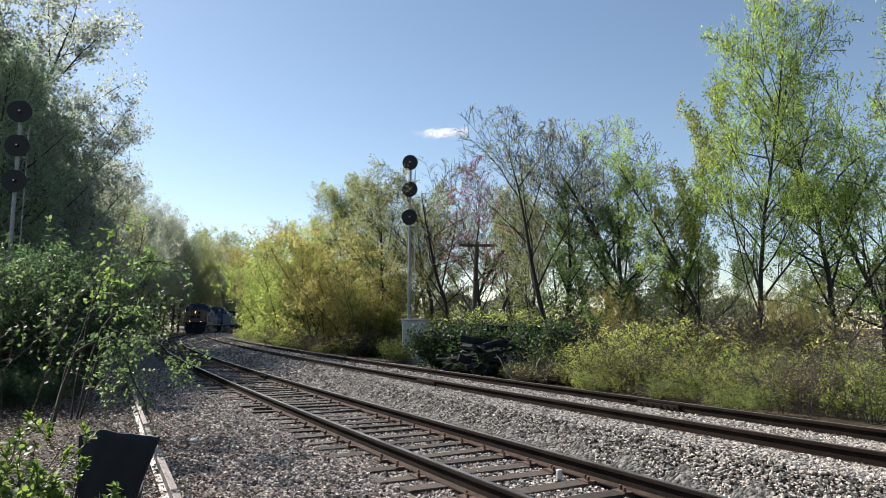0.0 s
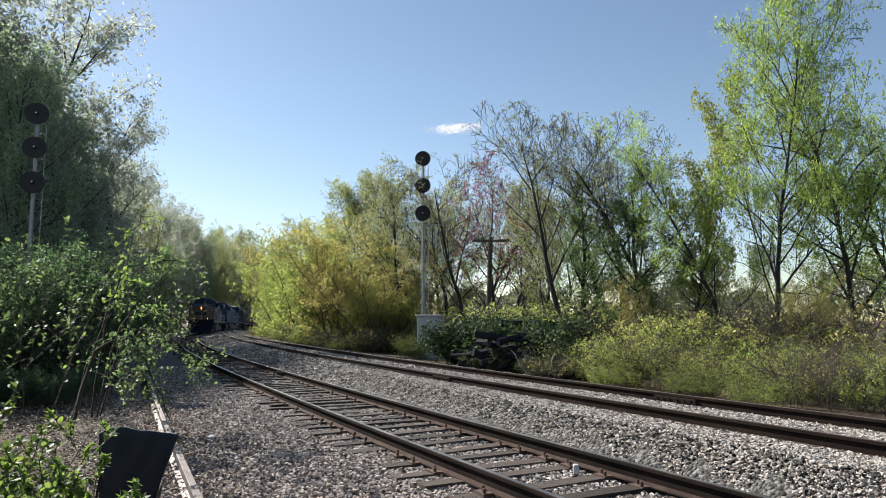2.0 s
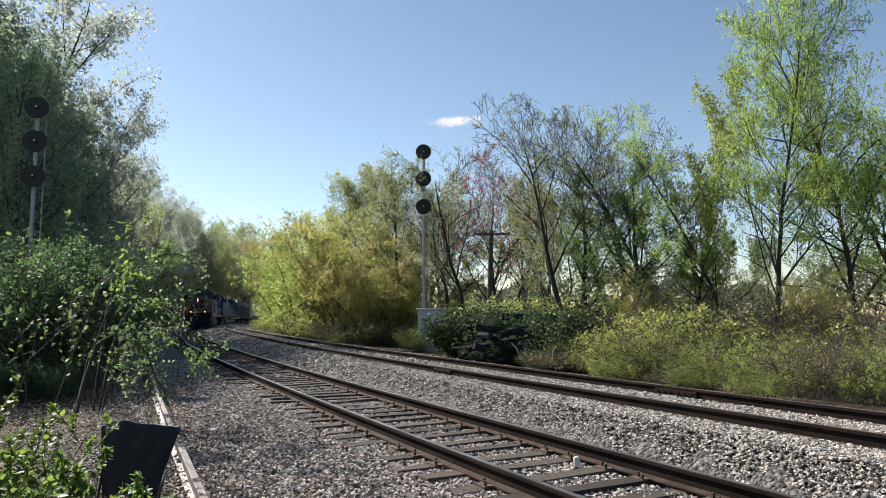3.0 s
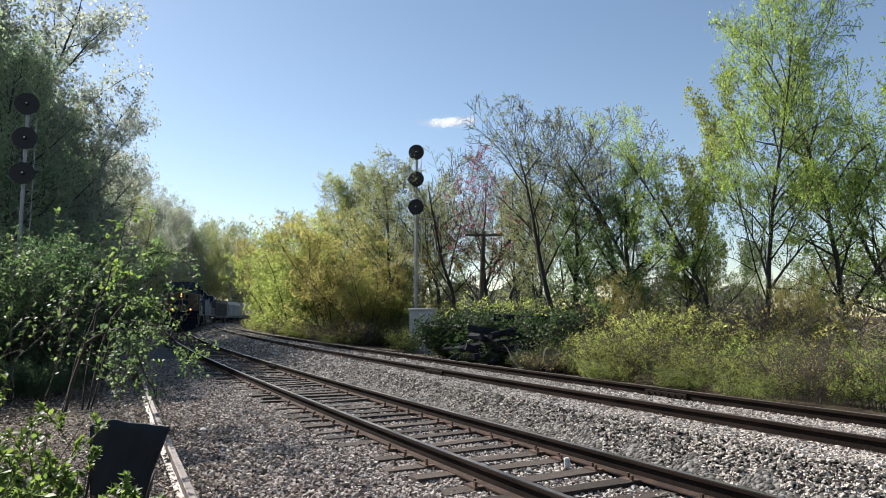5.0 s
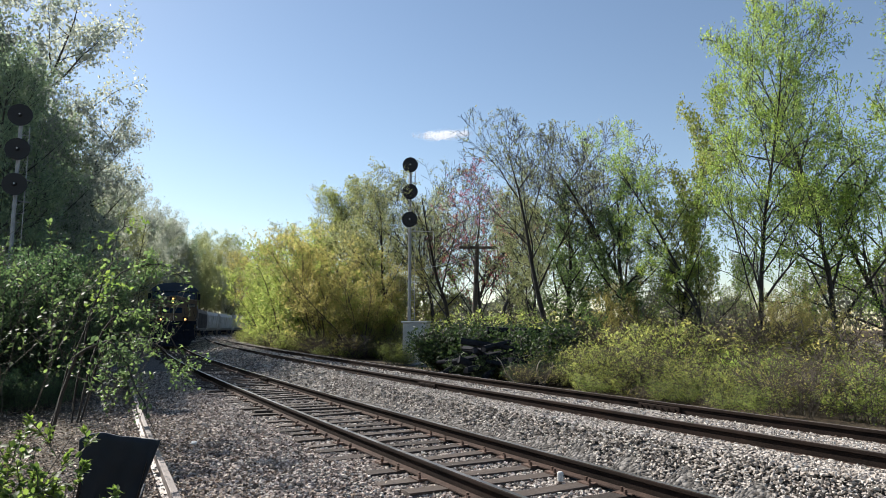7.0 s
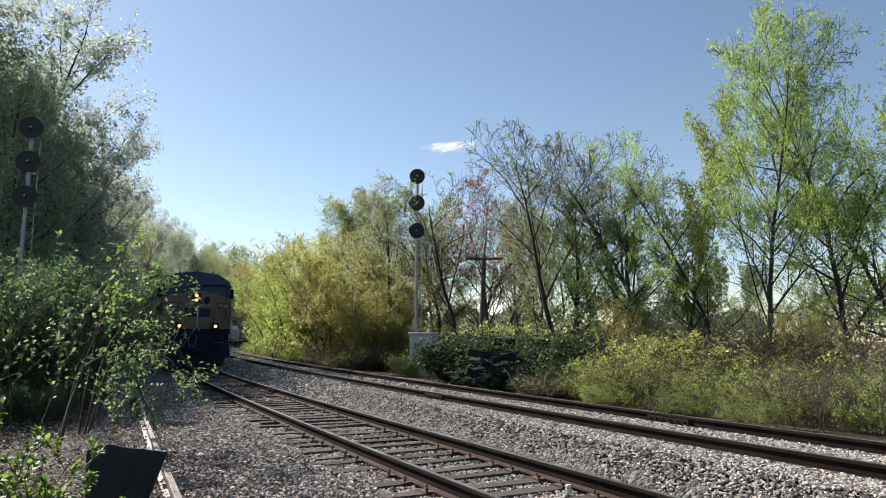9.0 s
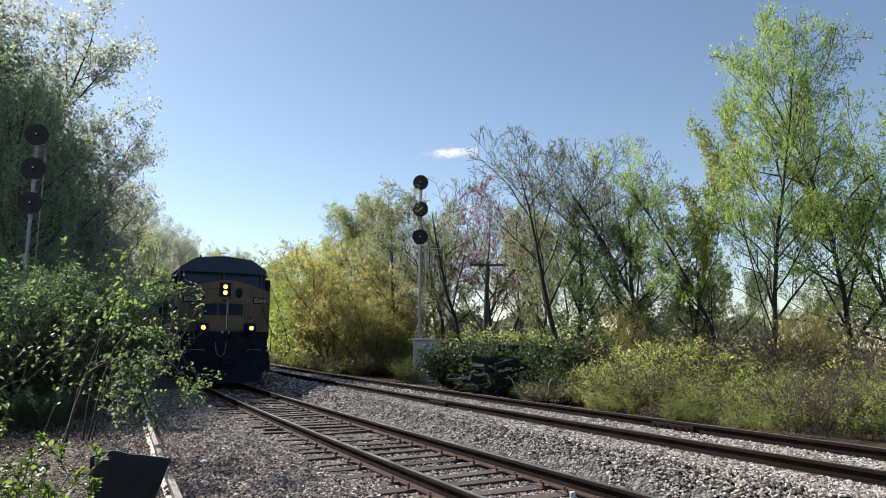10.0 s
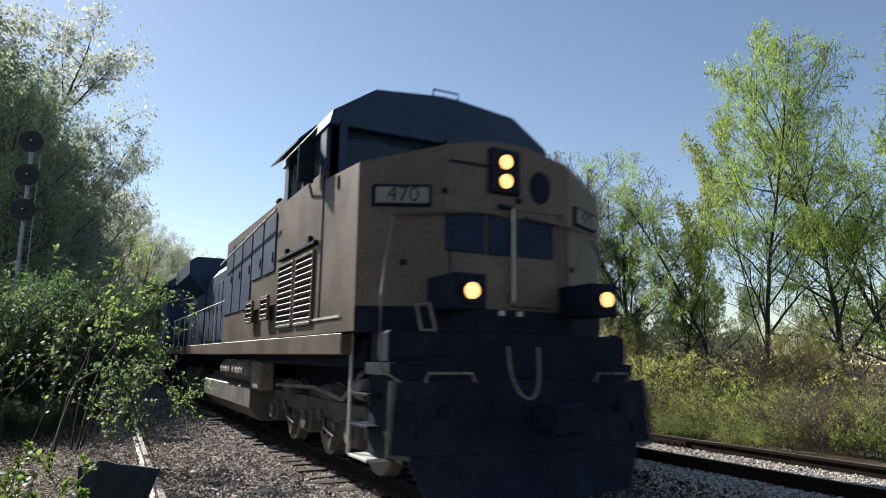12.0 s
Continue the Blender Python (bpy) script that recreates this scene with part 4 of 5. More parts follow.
def make_engine(lead=True):
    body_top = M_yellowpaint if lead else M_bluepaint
    e = new("locomotive")
    # frame, platform and pilot
    bm = B()
    box(bm, (-11.6, 0, 1.52), (20.6, 2.9, 0.34), 0.03)
    box(bm, (-11.6, 0, 1.2), (20.2, 1.3, 0.4), 0.03)
    part("underframe", bm, M_under, e)
    for s in (-1, 1):
        bm = B()
        box(bm, (-11.7, s * 1.63, 1.62), (20.6, 0.14, 0.25), 0.012)
        part("side_sill", bm, body_top, e, "pale dusty edge of the walkway" if lead else "")
    bm = B()
    prism(bm, [(-1.57, 1.3), (-1.57, 1.42), (-0.8, 1.5), (0.8, 1.5), (1.57, 1.42), (1.57, 1.3)], -0.95, -0.3, "x")
    box(bm, (-0.36, 0, 0.98), (0.18, 3.05, 0.84), 0.02)
    box(bm, (-0.62, 0, 1.58), (0.5, 3.1, 0.34), 0.03)
    for s in (-1, 1):
        box(bm, (-0.75, s * 1.38, 0.95), (0.95, 0.06, 1.0), 0.01)
    part("pilot_platform", bm, M_under, e, "black front platform")
    # plough: an upper plate across the whole front, and below it a blade that narrows to the rails
    for s in (-1, 1):
        for name, top, low in (("pilot_plate", (0.02, -0.18, 1.6, 1.25), (0.12, -0.12, 1.63, 0.56)), ("plough_blade", (0.12, -0.12, 1.45, 0.555), (0.34, -0.02, 1.24, 0.1))):
            bm, c = B(), []
            for deep in (0.0, 0.06):
                for xm, xe, ye, z in (top, low):
                    c += [bm.verts.new((xm - deep, 0, z)), bm.verts.new((xe - deep, s * ye, z))]
            for f in ((0, 1, 3, 2), (6, 7, 5, 4), (0, 4, 5, 1), (2, 3, 7, 6), (1, 5, 7, 3)):
                bm.faces.new([c[i] for i in f])
            bmesh.ops.recalc_face_normals(bm, faces=bm.faces)
            part(name, bm, M_under, e, "scuffed black steel plate of the plough")
        for y, z in ((0.55, 1.02), (1.1, 0.95), (1.35, 0.75)):
            part("plate_bracket", slab(B(), pose(0.0 - 0.1 * y, s * y, z, 90, 0, 90), 0.05, 0.09, 0.16, 0.008), M_under, e, "small worn bracket on the plough")
        bm = B()
        pipe(bm, [(-0.02, s * 0.95, 1.52), (0.06, s * 0.98, 1.2), (0.05, s * 1.06, 0.95), (-0.06, s * 1.1, 1.05)], 0.02, 6)
        part("air_hose", bm, M_under, e, "hanging air hose")
    bm = B()
    box(bm, (0.12, 0, 0.9), (0.6, 0.26, 0.24), 0.03)
    box(bm, (0.42, 0.06, 0.9), (0.24, 0.34, 0.32), 0.06)
    box(bm, (0.5, -0.14, 0.9), (0.16, 0.1, 0.3), 0.03)
    part("coupler", bm, M_under, e, "rusty knuckle coupler")
    # hoses hanging at the pilot
    for y0, y1, col in ((-0.4, -0.03, 1.6), (0.25, 0.5, 1.55), (0.62, 0.85, 1.45), (-0.75, -0.58, 1.3)):
        bm = B()
        pts = [(0.02 + 0.1 * math.sin(k / 12 * math.pi), y0 + (y1 - y0) * (0.5 - 0.5 * math.cos(k / 12 * math.pi)), col - 0.52 * math.sin(k / 12 * math.pi) ** 0.7) for k in range(13)]
        pipe(bm, pts, 0.015, 6)
        part("air_hose", bm, M_tan if -0.5 < y0 < 0 else M_under, e, "hanging air hose")
    for s in (-1, 1):
        bm = B()
        pipe(bm, [(-0.15, s * 1.58, 1.26), (-0.12, s * 1.62, 0.95), (-0.1, s * 1.65, 0.57), (-0.08, s * 1.44, 0.54)], 0.026)
        part("plough_edge", bm, M_grime, e, "worn yellowish edge of the plough")
        bm = B()
        pipe(bm, [(-0.08, s * 1.28, 1.24), (-0.06, s * 1.26, 1.33), (-0.02, s * 0.8, 1.33), (-0.02, s * 0.76, 1.24)], 0.016)
        part("uncoupling_lever", bm, M_tan, e, "thin pale uncoupling lever")
    # step wells at the two front corners, the lowest tread coloured pale as if lit
    for s in (-1, 1):
        for k, z in enumerate((0.42, 0.75, 1.08)):
            bm = B()
            box(bm, (-1.12, s * 1.45, z), (0.52, 0.24, 0.035), 0.006)
            part("step", bm, M_grab if k == 0 else M_under, e, "worn steel step")
        bm = B()
        pipe(bm, [(-1.42, s * 1.56, 0.42), (-1.42, s * 1.56, 2.05)], 0.02)
        part("step_handrail", bm, M_grab, e, "pale vertical handrail")
    bm = B()
    box(bm, (-0.85, 0, 1.62), (0.5, 2.5, 0.3), 0.02)
    part("nose_base", bm, M_under, e)
    # the nose: front in three planes, sloping shoulders
    bm = B()
    ring = [(CORNER_X, -W), (NOSE_X, -0.85), (NOSE_X, 0.85), (CORNER_X, W), (-2.3, W), (-2.3, -W)]

    def top(x, y):
        return 3.98 - 0.36 * max(0, abs(y) - 0.3) / (W - 0.3) + (0.10 if x < -2 else 0)
    lower, split = [bm.verts.new((x, y, 1.75)) for x, y in ring], 2.02
    middle = [bm.verts.new((x, y, split)) for x, y in ring]
    upper = [bm.verts.new((x, y, top(x, y))) for x, y in ring]
    crest = [bm.verts.new((NOSE_X, -0.25, 3.98)), bm.verts.new((NOSE_X, 0.25, 3.98)), bm.verts.new((-2.3, 0.25, 4.08)), bm.verts.new((-2.3, -0.25, 4.08))]
    n = len(ring)
    for i in range(n):
        j = (i + 1) % n
        f = bm.faces.new((lower[i], lower[j], middle[j], middle[i]))
        f.material_index = 1 if i < 3 else 0
        if i == 1:
            bm.faces.new((middle[1], middle[2], upper[2], crest[1], crest[0], upper[1]))
        else:
            bm.faces.new((middle[i], middle[j], upper[j], upper[i]))
    bm.faces.new((upper[0], upper[1], crest[0], crest[3], upper[5]))
    bm.faces.new((crest[0], crest[1], crest[2], crest[3]))
    bm.faces.new((crest[1], upper[2], upper[3], upper[4], crest[2]))
    bm.faces.new(lower)
    bmesh.ops.recalc_face_normals(bm, faces=bm.faces)
    part("nose", bm, [body_top, M_under], e, "blunt faded yellow nose, browned for shade, with sloping shoulders" if lead else "")
    # cab sides and back, with window openings filled by glass, under a chamfered dark roof
    bm = B()
    for s in (-1, 1):
        y = s * (W - 0.03)
        box(bm, (-3.35, y, 2.8), (2.1, 0.06, 2.1), 0)
        box(bm, (-2.4, y, 4.15), (0.24, 0.06, 0.62), 0, mat=1)
        box(bm, (-4.3, y, 4.15), (0.22, 0.06, 0.62), 0, mat=1)
        box(bm, (-3.35, y, 4.15), (0.1, 0.06, 0.6), 0, mat=1)
    box(bm, (-4.4, 0, 3.1), (0.06, 2 * W - 0.1, 2.7), 0)
    part("cab_body", bm, [body_top, M_bluepaint], e, "faded yellow cab side in shade-browned paint" if lead else "")
    roof = [(-W - 0.02, 4.44), (-W + 0.02, 4.62), (-1.09, ROOF - 0.1), (-0.15, ROOF), (0.15, ROOF), (1.09, ROOF - 0.1), (W - 0.02, 4.62), (W + 0.02, 4.44)]
    bm = B()
    prism(bm, roof, -4.55, -2.12, "x")
    part("cab_roof", bm, M_bluepaint, e, "dark blue faceted cab roof")
    bm = B()
    v0 = [(-2.28 if z > 4.3 else -2.04, y, z) for y, z in ((-1.5, 4.46), (-0.06, 4.52), (-0.06, 4.06), (-1.5, 3.72))]
    for s in (1, -1):
        pts = [(x, s * y, z) for x, y, z in v0]
        f = [bm.verts.new(p) for p in pts] + [bm.verts.new((x - 0.04, y, z)) for x, y, z in pts]
        for q in ((0, 1, 2, 3), (7, 6, 5, 4), (0, 4, 5, 1), (1, 5, 6, 2), (2, 6, 7, 3), (3, 7, 4, 0)):
            bm.faces.new([f[i] for i in q])
    bmesh.ops.recalc_face_normals(bm, faces=bm.faces)
    part("windscreen", bm, M_glass, e, "dark two-pane windscreen")
    for y in (-1.53, 0, 1.53):
        bm = B()
        box(bm, (-2.1, y, 4.15), (0.07, 0.09, 0.72), 0.01)
        part("windscreen_post", bm, M_bluepaint, e)
    for s in (-1, 1):
        bm = B()
        box(bm, (-2.88, s * (W - 0.045), 4.14), (0.8, 0.02, 0.56), 0)
        box(bm, (-3.82, s * (W - 0.045), 4.14), (0.8, 0.02, 0.56), 0)
        part("side_window", bm, M_glass, e, "dark cab side window")
        bm = B()
        v = [(-2.75, s * W, 4.62), (-4.5, s * W, 4.62), (-4.4, s * (W + 0.24), 4.42), (-2.95, s * (W + 0.2), 4.44)]
        f = [bm.verts.new(p) for p in v] + [bm.verts.new((x, y, z - 0.03)) for x, y, z in v]
        for q in ((0, 1, 2, 3), (7, 6, 5, 4), (0, 4, 5, 1), (1, 5, 6, 2), (2, 6, 7, 3), (3, 7, 4, 0)):
            bm.faces.new([f[i] for i in q])
        bmesh.ops.recalc_face_normals(bm, faces=bm.faces)
        part("window_awning", bm, M_bluepaint, e, "dark sun awning over the cab window")
        bm = B()
        box(bm, (-2.62, s * (W + 0.16), 4.0), (0.06, 0.22, 0.52), 0.02)
        pipe(bm, [(-2.62, s * (W + 0.1), 3.72), (-2.8, s * W, 3.6)], 0.018)
        part("mirror", bm, M_under, e, "rear view mirror")
    # roof fittings
    bm = B()
    pipe(bm, [(-2.2, -0.2, ROOF - 0.02), (-2.2, -0.2, ROOF + 0.12), (-2.2, 0.2, ROOF + 0.12), (-2.2, 0.2, ROOF - 0.02)], 0.014)
    cyl(bm, (-2.25, 0, ROOF - 0.02), (-2.25, 0, ROOF + 0.05), 0.04)
    part("roof_antenna", bm, M_under, e)
    for y in (-0.9, 0.8):
        bm = B()
        cyl(bm, (-2.5, y, ROOF - 0.05), (-2.5, y, ROOF + 0.05), 0.035)
        part("roof_stub", bm, M_under, e)
    # the long hood: wide cabinet behind the cab, engine hood, flared radiator section
    bm = B()
    box(bm, (-7.2, 0, 2.9), (5.4, 2 * W - 0.16, 2.3), 0.04)
    prism(bm, [(-1.49, 4.05), (-1.1, 4.42), (1.1, 4.42), (1.49, 4.05)], -9.9, -4.55, "x", 1)
    part("equipment_cabinet", bm, [body_top, M_bluepaint], e, "streaked yellow equipment cabinet" if lead else "")
    bm = B()
    prism(bm, [(-1.0, 1.7), (-1.0, 3.9), (-0.75, 4.2), (0.75, 4.2), (1.0, 3.9), (1.0, 1.7)], -17.2, -9.92, "x")
    part("engine_hood", bm, M_bluepaint, e, "dark blue engine hood")
    bm = B()
    prism(bm, [(-1.05, 1.7), (-1.05, 3.5), (-1.6, 4.1), (-1.6, 4.55), (-1.4, 4.7), (1.4, 4.7), (1.6, 4.55), (1.6, 4.1), (1.05, 3.5), (1.05, 1.7)], -21.4, -17.22, "x")
    part("radiator_hood", bm, M_bluepaint, e, "dark blue flared radiator section")
    for k in range(9):
        for s in (-1, 1):
            bm = B()
            box(bm, (-10.6 - k * 0.74, s * 1.01, 2.75), (0.64, 0.03, 1.7), 0.008)
            box(bm, (-10.35 - k * 0.74, s * 1.03, 2.8), (0.05, 0.02, 0.14), 0)
            part("hood_door", bm, M_bluepaint, e)
    if lead:
        for s in (-1, 1):
            for k in range(5):
                bm = B()
                box(bm, (-5.5 - k * 0.95, s * (W - 0.07), 3.1 if k > 1 else 3.35), (0.84, 0.03, 1.5 if k > 1 else 1.0), 0.008)
                box(bm, (-5.2 - k * 0.95, s * (W - 0.05), 3.1), (0.05, 0.03, 0.16), 0)
                part("cabinet_door", bm, M_bluepaint, e, "streaked dark access door")
            for x, w, z, h in ((-2.98, 0.84, 2.36, 0.92), (-3.95, 0.84, 2.36, 0.92), (-5.3, 0.5, 2.25, 0.36), (-6.5, 0.5, 2.25, 0.36)):
                bm = B()
                y = s * (W + 0.012)
                for dx in (-w / 2, w / 2):
                    box(bm, (x + dx, y, z), (0.04, 0.05, h), 0.005)
                for dz in (-h / 2, h / 2):
                    box(bm, (x, y, z + dz), (w, 0.05, 0.04), 0.005)
                vent = part("louvre", bm, M_yellowpaint, e, "louvred ventilation panel")
                # added black sheet, standing in for the shade between the slats
                bm = B()
                box(bm, (x, s * (W - 0.004), z), (w - 0.02, 0.02, h - 0.02), 0)
                part("gap_shade", bm, M_under, vent)
                for k in range(int(h / 0.085)):
                    bm = B()
                    box(bm, (x, y, z - h / 2 + 0.06 + k * 0.085), (w - 0.05, 0.055, 0.018), 0, Euler((s * 0.7, 0, 0)).to_matrix())
                    part("slat", bm, M_yellowpaint, vent)
        # a pale line of trim low on the cab side, and hand grips
        for s in (-1, 1):
            bm = B()
            box(bm, (-2.9, s * (W + 0.008), 1.93), (2.9, 0.02, 0.03), 0)
            part("trim", bm, M_grab, e)
            bm = B()
            pipe(bm, [(-4.6, s * (W + 0.06), 3.78), (-9.8, s * (W + 0.06), 3.5)], 0.02)
            part("hood_handrail", bm, M_grab, e)
            for x in (-4.75, -6.3):
                bm = B()
                cyl(bm, (x, s * 1.35, 4.3), (x + 0.16, s * 1.35, 4.3), 0.05)
                part("marker_lamp", bm, M_under, e)
    # walkway handrails along the hood
    for s in (-1, 1):
        bm = B()
        pipe(bm, [(-10.0, s * 1.5, 2.75), (-21.8, s * 1.5, 2.75)], 0.02)
        for k in range(8):
            pipe(bm, [(-10.2 - k * 1.62, s * 1.5, 1.7), (-10.2 - k * 1.62, s * 1.5, 2.75)], 0.018)
        part("walkway_handrail", bm, M_grab, e)
    # front: lamps, number boards, lettering blocks, door, grips
    if lead:
        bm = B()
        slab(bm, facing(-0.09, 3.62, 0.03), 0.42, 0.54, 0.06, 0.02)
        case = part("headlamp_case", bm, M_under, e, "dark headlamp recess")
        for z in (3.73, 3.50):
            bm = B()
            m = facing(-0.09, z, 0.07)
            bmesh.ops.create_uvsphere(bm, u_segments=16, v_segments=8, radius=0.085, matrix=m @ Matrix.Diagonal((1, 1, 0.45, 1)))
            part("lamp", bm, M_lamp, case, "lit headlamp")
        for s in (-1, 1):
            bm = B()
            box(bm, (-0.25, s * 0.865, 2.14), (0.62, 0.37, 0.36), 0.015)
            cyl(bm, (0.05, s * 0.865, 2.14), (0.09, s * 0.865, 2.14), 0.125, sides=20)
            case = part("ditch_lamp_case", bm, M_under, e, "dark ditch lamp box")
            bm = B()
            bmesh.ops.create_uvsphere(bm, u_segments=16, v_segments=8, radius=0.085, matrix=pose(0.09, s * 0.865, 2.14) @ Matrix.Diagonal((0.4, 1, 1, 1)))
            part("lamp", bm, M_ditch, case, "lit ditch lamp")
            bm = B()
            slab(bm, facing(s * 1.28, 3.24, 0.012), 0.66, 0.25, 0.05, 0.015)
            board = part("number_board_frame", bm, M_under, e, "dark number board frame")
            bm = B()
            slab(bm, facing(s * 1.28, 3.24, 0.03), 0.58, 0.18, 0.04, 0.005)
            part("panel", bm, M_board, board, "white number panel greyed for shade")
            letters(board, "digits", "470", 0.24, facing(s * 1.28, 3.24, 0.056), M_ink, "black number 470")
        # the maker's mark on the nose: plain blocks
        for y, w in ((-0.6, 0.5), (-0.15, 0.3), (0.34, 0.52)):
            bm = B()
            slab(bm, facing(y, 2.86, 0.026), w, 0.45, 0.012, 0.004)
            part("painted_block", bm, M_decal, e, "dark blue painted block")
        bm = B()
        slab(bm, facing(0.35, 2.62, 0.008), 0.66, 1.14, 0.03, 0.02)
        door = part("nose_door", bm, M_yellowpaint, e, "yellow nose door")
        bm = B()
        bmesh.ops.create_cone(bm, cap_ends=True, segments=20, radius1=0.5, radius2=0.48, depth=1, matrix=facing(0.43, 3.5, 0.01) @ Matrix.Diagonal((0.29, 0.4, 0.03, 1)))
        part("nose_window", bm, M_under, e, "small dark rounded nose window")
        for y, z, h in ((-0.78, 2.66, 0.86), (0.8, 2.6, 1.1)):
            part("panel_seam", slab(B(), facing(y, z, 0.004), 0.016, h, 0.014, 0), M_under, e)
        for y in (0.0, 0.72):
            bm = B()
            x = NOSE_X + 0.07
            pipe(bm, [(x - 0.07, y, 3.2), (x, y, 3.18), (x, y, 2.12), (x - 0.07, y, 2.1)], 0.018)
            part("grab_bar", bm, M_yellowpaint if y else M_grab, e, "worn vertical grab bar")
        for s in (-1, 1):
            bm = B()
            x = NOSE_X + 0.06
            pipe(bm, [(x, s * 0.18, 3.1), (x, s * 0.8, 3.06), (CORNER_X + 0.32, s * 1.42, 3.02)], 0.022)
            part("grab_bar", bm, M_yellowpaint, e, "worn grab bar across the nose")
            bm = B()
            pipe(bm, [(-0.15, s * 1.52, 1.24), (-0.28, s * 1.66, 1.36), (-0.3, s * 1.68, 1.5), (-0.3, s * 1.68, 2.08), (-0.6, s * 1.52, 2.5), (-0.75, s * 1.38, 2.98)], 0.016)
            pipe(bm, [(-0.2, s * 1.12, 1.75), (-0.2, s * 1.2, 2.02), (-0.2, s * 1.34, 2.0), (-0.2, s * 1.28, 1.75), (-0.2, s * 1.12, 1.75)], 0.018)
            part("platform_handrail", bm, M_tan if s < 0 else M_under, e, "bent front platform handrail")
            bm = B()
            box(bm, (-3.4, s * (W + 0.03), 2.93), (1.95, 0.07, 0.05), 0.008)
            for x in (-2.75, -3.95):
                box(bm, (x, s * (W + 0.03), 2.99), (0.12, 0.06, 0.12), 0.01)
            part("rain_gutter", bm, M_under, e, "dark bent gutter over the louvres")
            bm = B()
            box(bm, (-1.7, s * (W + 0.01), 3.55), (0.03, 0.02, 0.16), 0)
            box(bm, (-2.28, s * (W + 0.005), 2.85), (0.02, 0.02, 1.9), 0)
            part("panel_seam", bm, M_under, e)
        for m, a, b, c in ((facing(-0.55, 3.66, 0.01), 0.5, 0.02, 0.03), (facing(-0.08, 3.2, 0.03), 0.16, 0.04, 0.06)):
            part("nose_fitting", slab(B(), m, a, b, c, 0), M_under, e)
        for y, z in ((0.12, 1.98), (-0.12, 1.98), (-1.25, 2.5), (0.9, 2.55), (-0.86, 3.3), (0.12, 3.3)):
            bm = B()
            slab(bm, facing(y, z, 0.012), 0.07, 0.06, 0.03, 0.005)
            part("latch", bm, M_grab if abs(y) == 0.12 and z < 2 else M_under, e)
    # fuel tank and air tanks below
    bm = B()
    prism(bm, [(-1.45, 0.5), (-1.2, 0.25), (1.2, 0.25), (1.45, 0.5), (1.45, 0.86), (1.15, 1.06), (-1.15, 1.06), (-1.45, 0.86)], -13.2, -7.3, "x")
    part("fuel_tank", bm, M_grime, e, "dusty fuel tank")
    for s in (-1, 1):
        for x in (-8.05, -9.45):
            bm = B()
            cyl(bm, (x - 0.55, s * 1.38, 1.2), (x + 0.55, s * 1.38, 1.2), 0.21, sides=20)
            for k in (-1, 1):
                cyl(bm, (x + k * 0.55, s * 1.38, 1.2), (x + k * 0.62, s * 1.38, 1.2), *((0.21, 0.13) if k > 0 else (0.21, 0.13)), 20)
                cyl(bm, (x + k * 0.34 - 0.03, s * 1.38, 1.2), (x + k * 0.34 + 0.03, s * 1.38, 1.2), 0.22, sides=20)
            part("air_tank", bm, M_tan, e, "dusty air reservoir")
        bm = B()
        box(bm, (-7.0, s * 1.3, 1.15), (0.7, 0.3, 0.6), 0.04)
        part("battery_box", bm, M_tan, e)
        bm = B()
        pipe(bm, [(-1.6, s * 1.35, 1.3), (-2.2, s * 1.38, 0.95), (-3.4, s * 1.36, 1.05), (-5.6, s * 1.36, 1.0)], 0.03)
        cyl(bm, (-1.75, s * 1.3, 1.1), (-1.45, s * 1.3, 1.1), 0.13)
        part("pipework", bm, M_tan, e)
    axles = (0, 2.0, 4.05)
    bogie(e, -2.35, axles, M_grime)
    bogie(e, -15.6, axles, M_tan)
    wheels = [wheelset(e, x0 - a) for x0 in (-2.35, -15.6) for a in axles]
    text = "dusty diesel locomotive with yellow nose and lit headlamps" if lead else "dusty dark blue diesel locomotive coupled behind the first"
    return tagged(e, text, "locomotive", "train"), wheels


def make_car(mat, label, hopper):
    c = new("freight_car")
    bm = B()
    if hopper:
        side = [(-1.5, 1.5), (-1.55, 2.4), (-1.52, 3.6), (-1.15, 4.3), (1.15, 4.3), (1.52, 3.6), (1.55, 2.4), (1.5, 1.5), (0.9, 1.05), (-0.9, 1.05)]
        prism(bm, side, -16.2, -1.2, "x")
        part("body", bm, mat, c)
        bm = B()
        box(bm, (-8.7, 0, 4.36), (14.6, 0.7, 0.12), 0.02)
        for k in range(7):
            cyl(bm, (-2.2 - k * 2.15, 0, 4.36), (-2.2 - k * 2.15, 0, 4.5), 0.36, sides=14)
        part("roof_hatches", bm, mat, c)
    else:
        box(bm, (-8.7, 0, 2.75), (15.4, 2.96, 3.0), 0.05)
        prism(bm, [(-1.48, 4.25), (0, 4.45), (1.48, 4.25)], -16.4, -1.0, "x")
        part("body", bm, mat, c)
    for s in (-1, 1):
        for k in range(13):
            bm = B()
            box(bm, (-1.5 - k * 1.2, s * 1.56, 2.6), (0.09, 0.1, 2.2), 0.01)
            part("rib", bm, mat, c)
    for x in (-1.05, -16.35):
        bm = B()
        pipe(bm, [(x, -1.3, 1.2), (x, -1.3, 4.2)], 0.03)
        pipe(bm, [(x, -0.85, 1.2), (x, -0.85, 4.2)], 0.03)
        for k in range(8):
            pipe(bm, [(x, -1.3, 1.4 + k * 0.36), (x, -0.85, 1.4 + k * 0.36)], 0.02)
        part("ladder", bm, mat, c)
    bm = B()
    box(bm, (-8.7, 0, 1.0), (17.0, 0.6, 0.3), 0.02)
    part("underframe", bm, M_under, c)
    for x in (-1.9, -13.8):
        bogie(c, x, (0, 1.75), M_under)
        for a in (0, 1.75):
            wheelset(c, x - a)
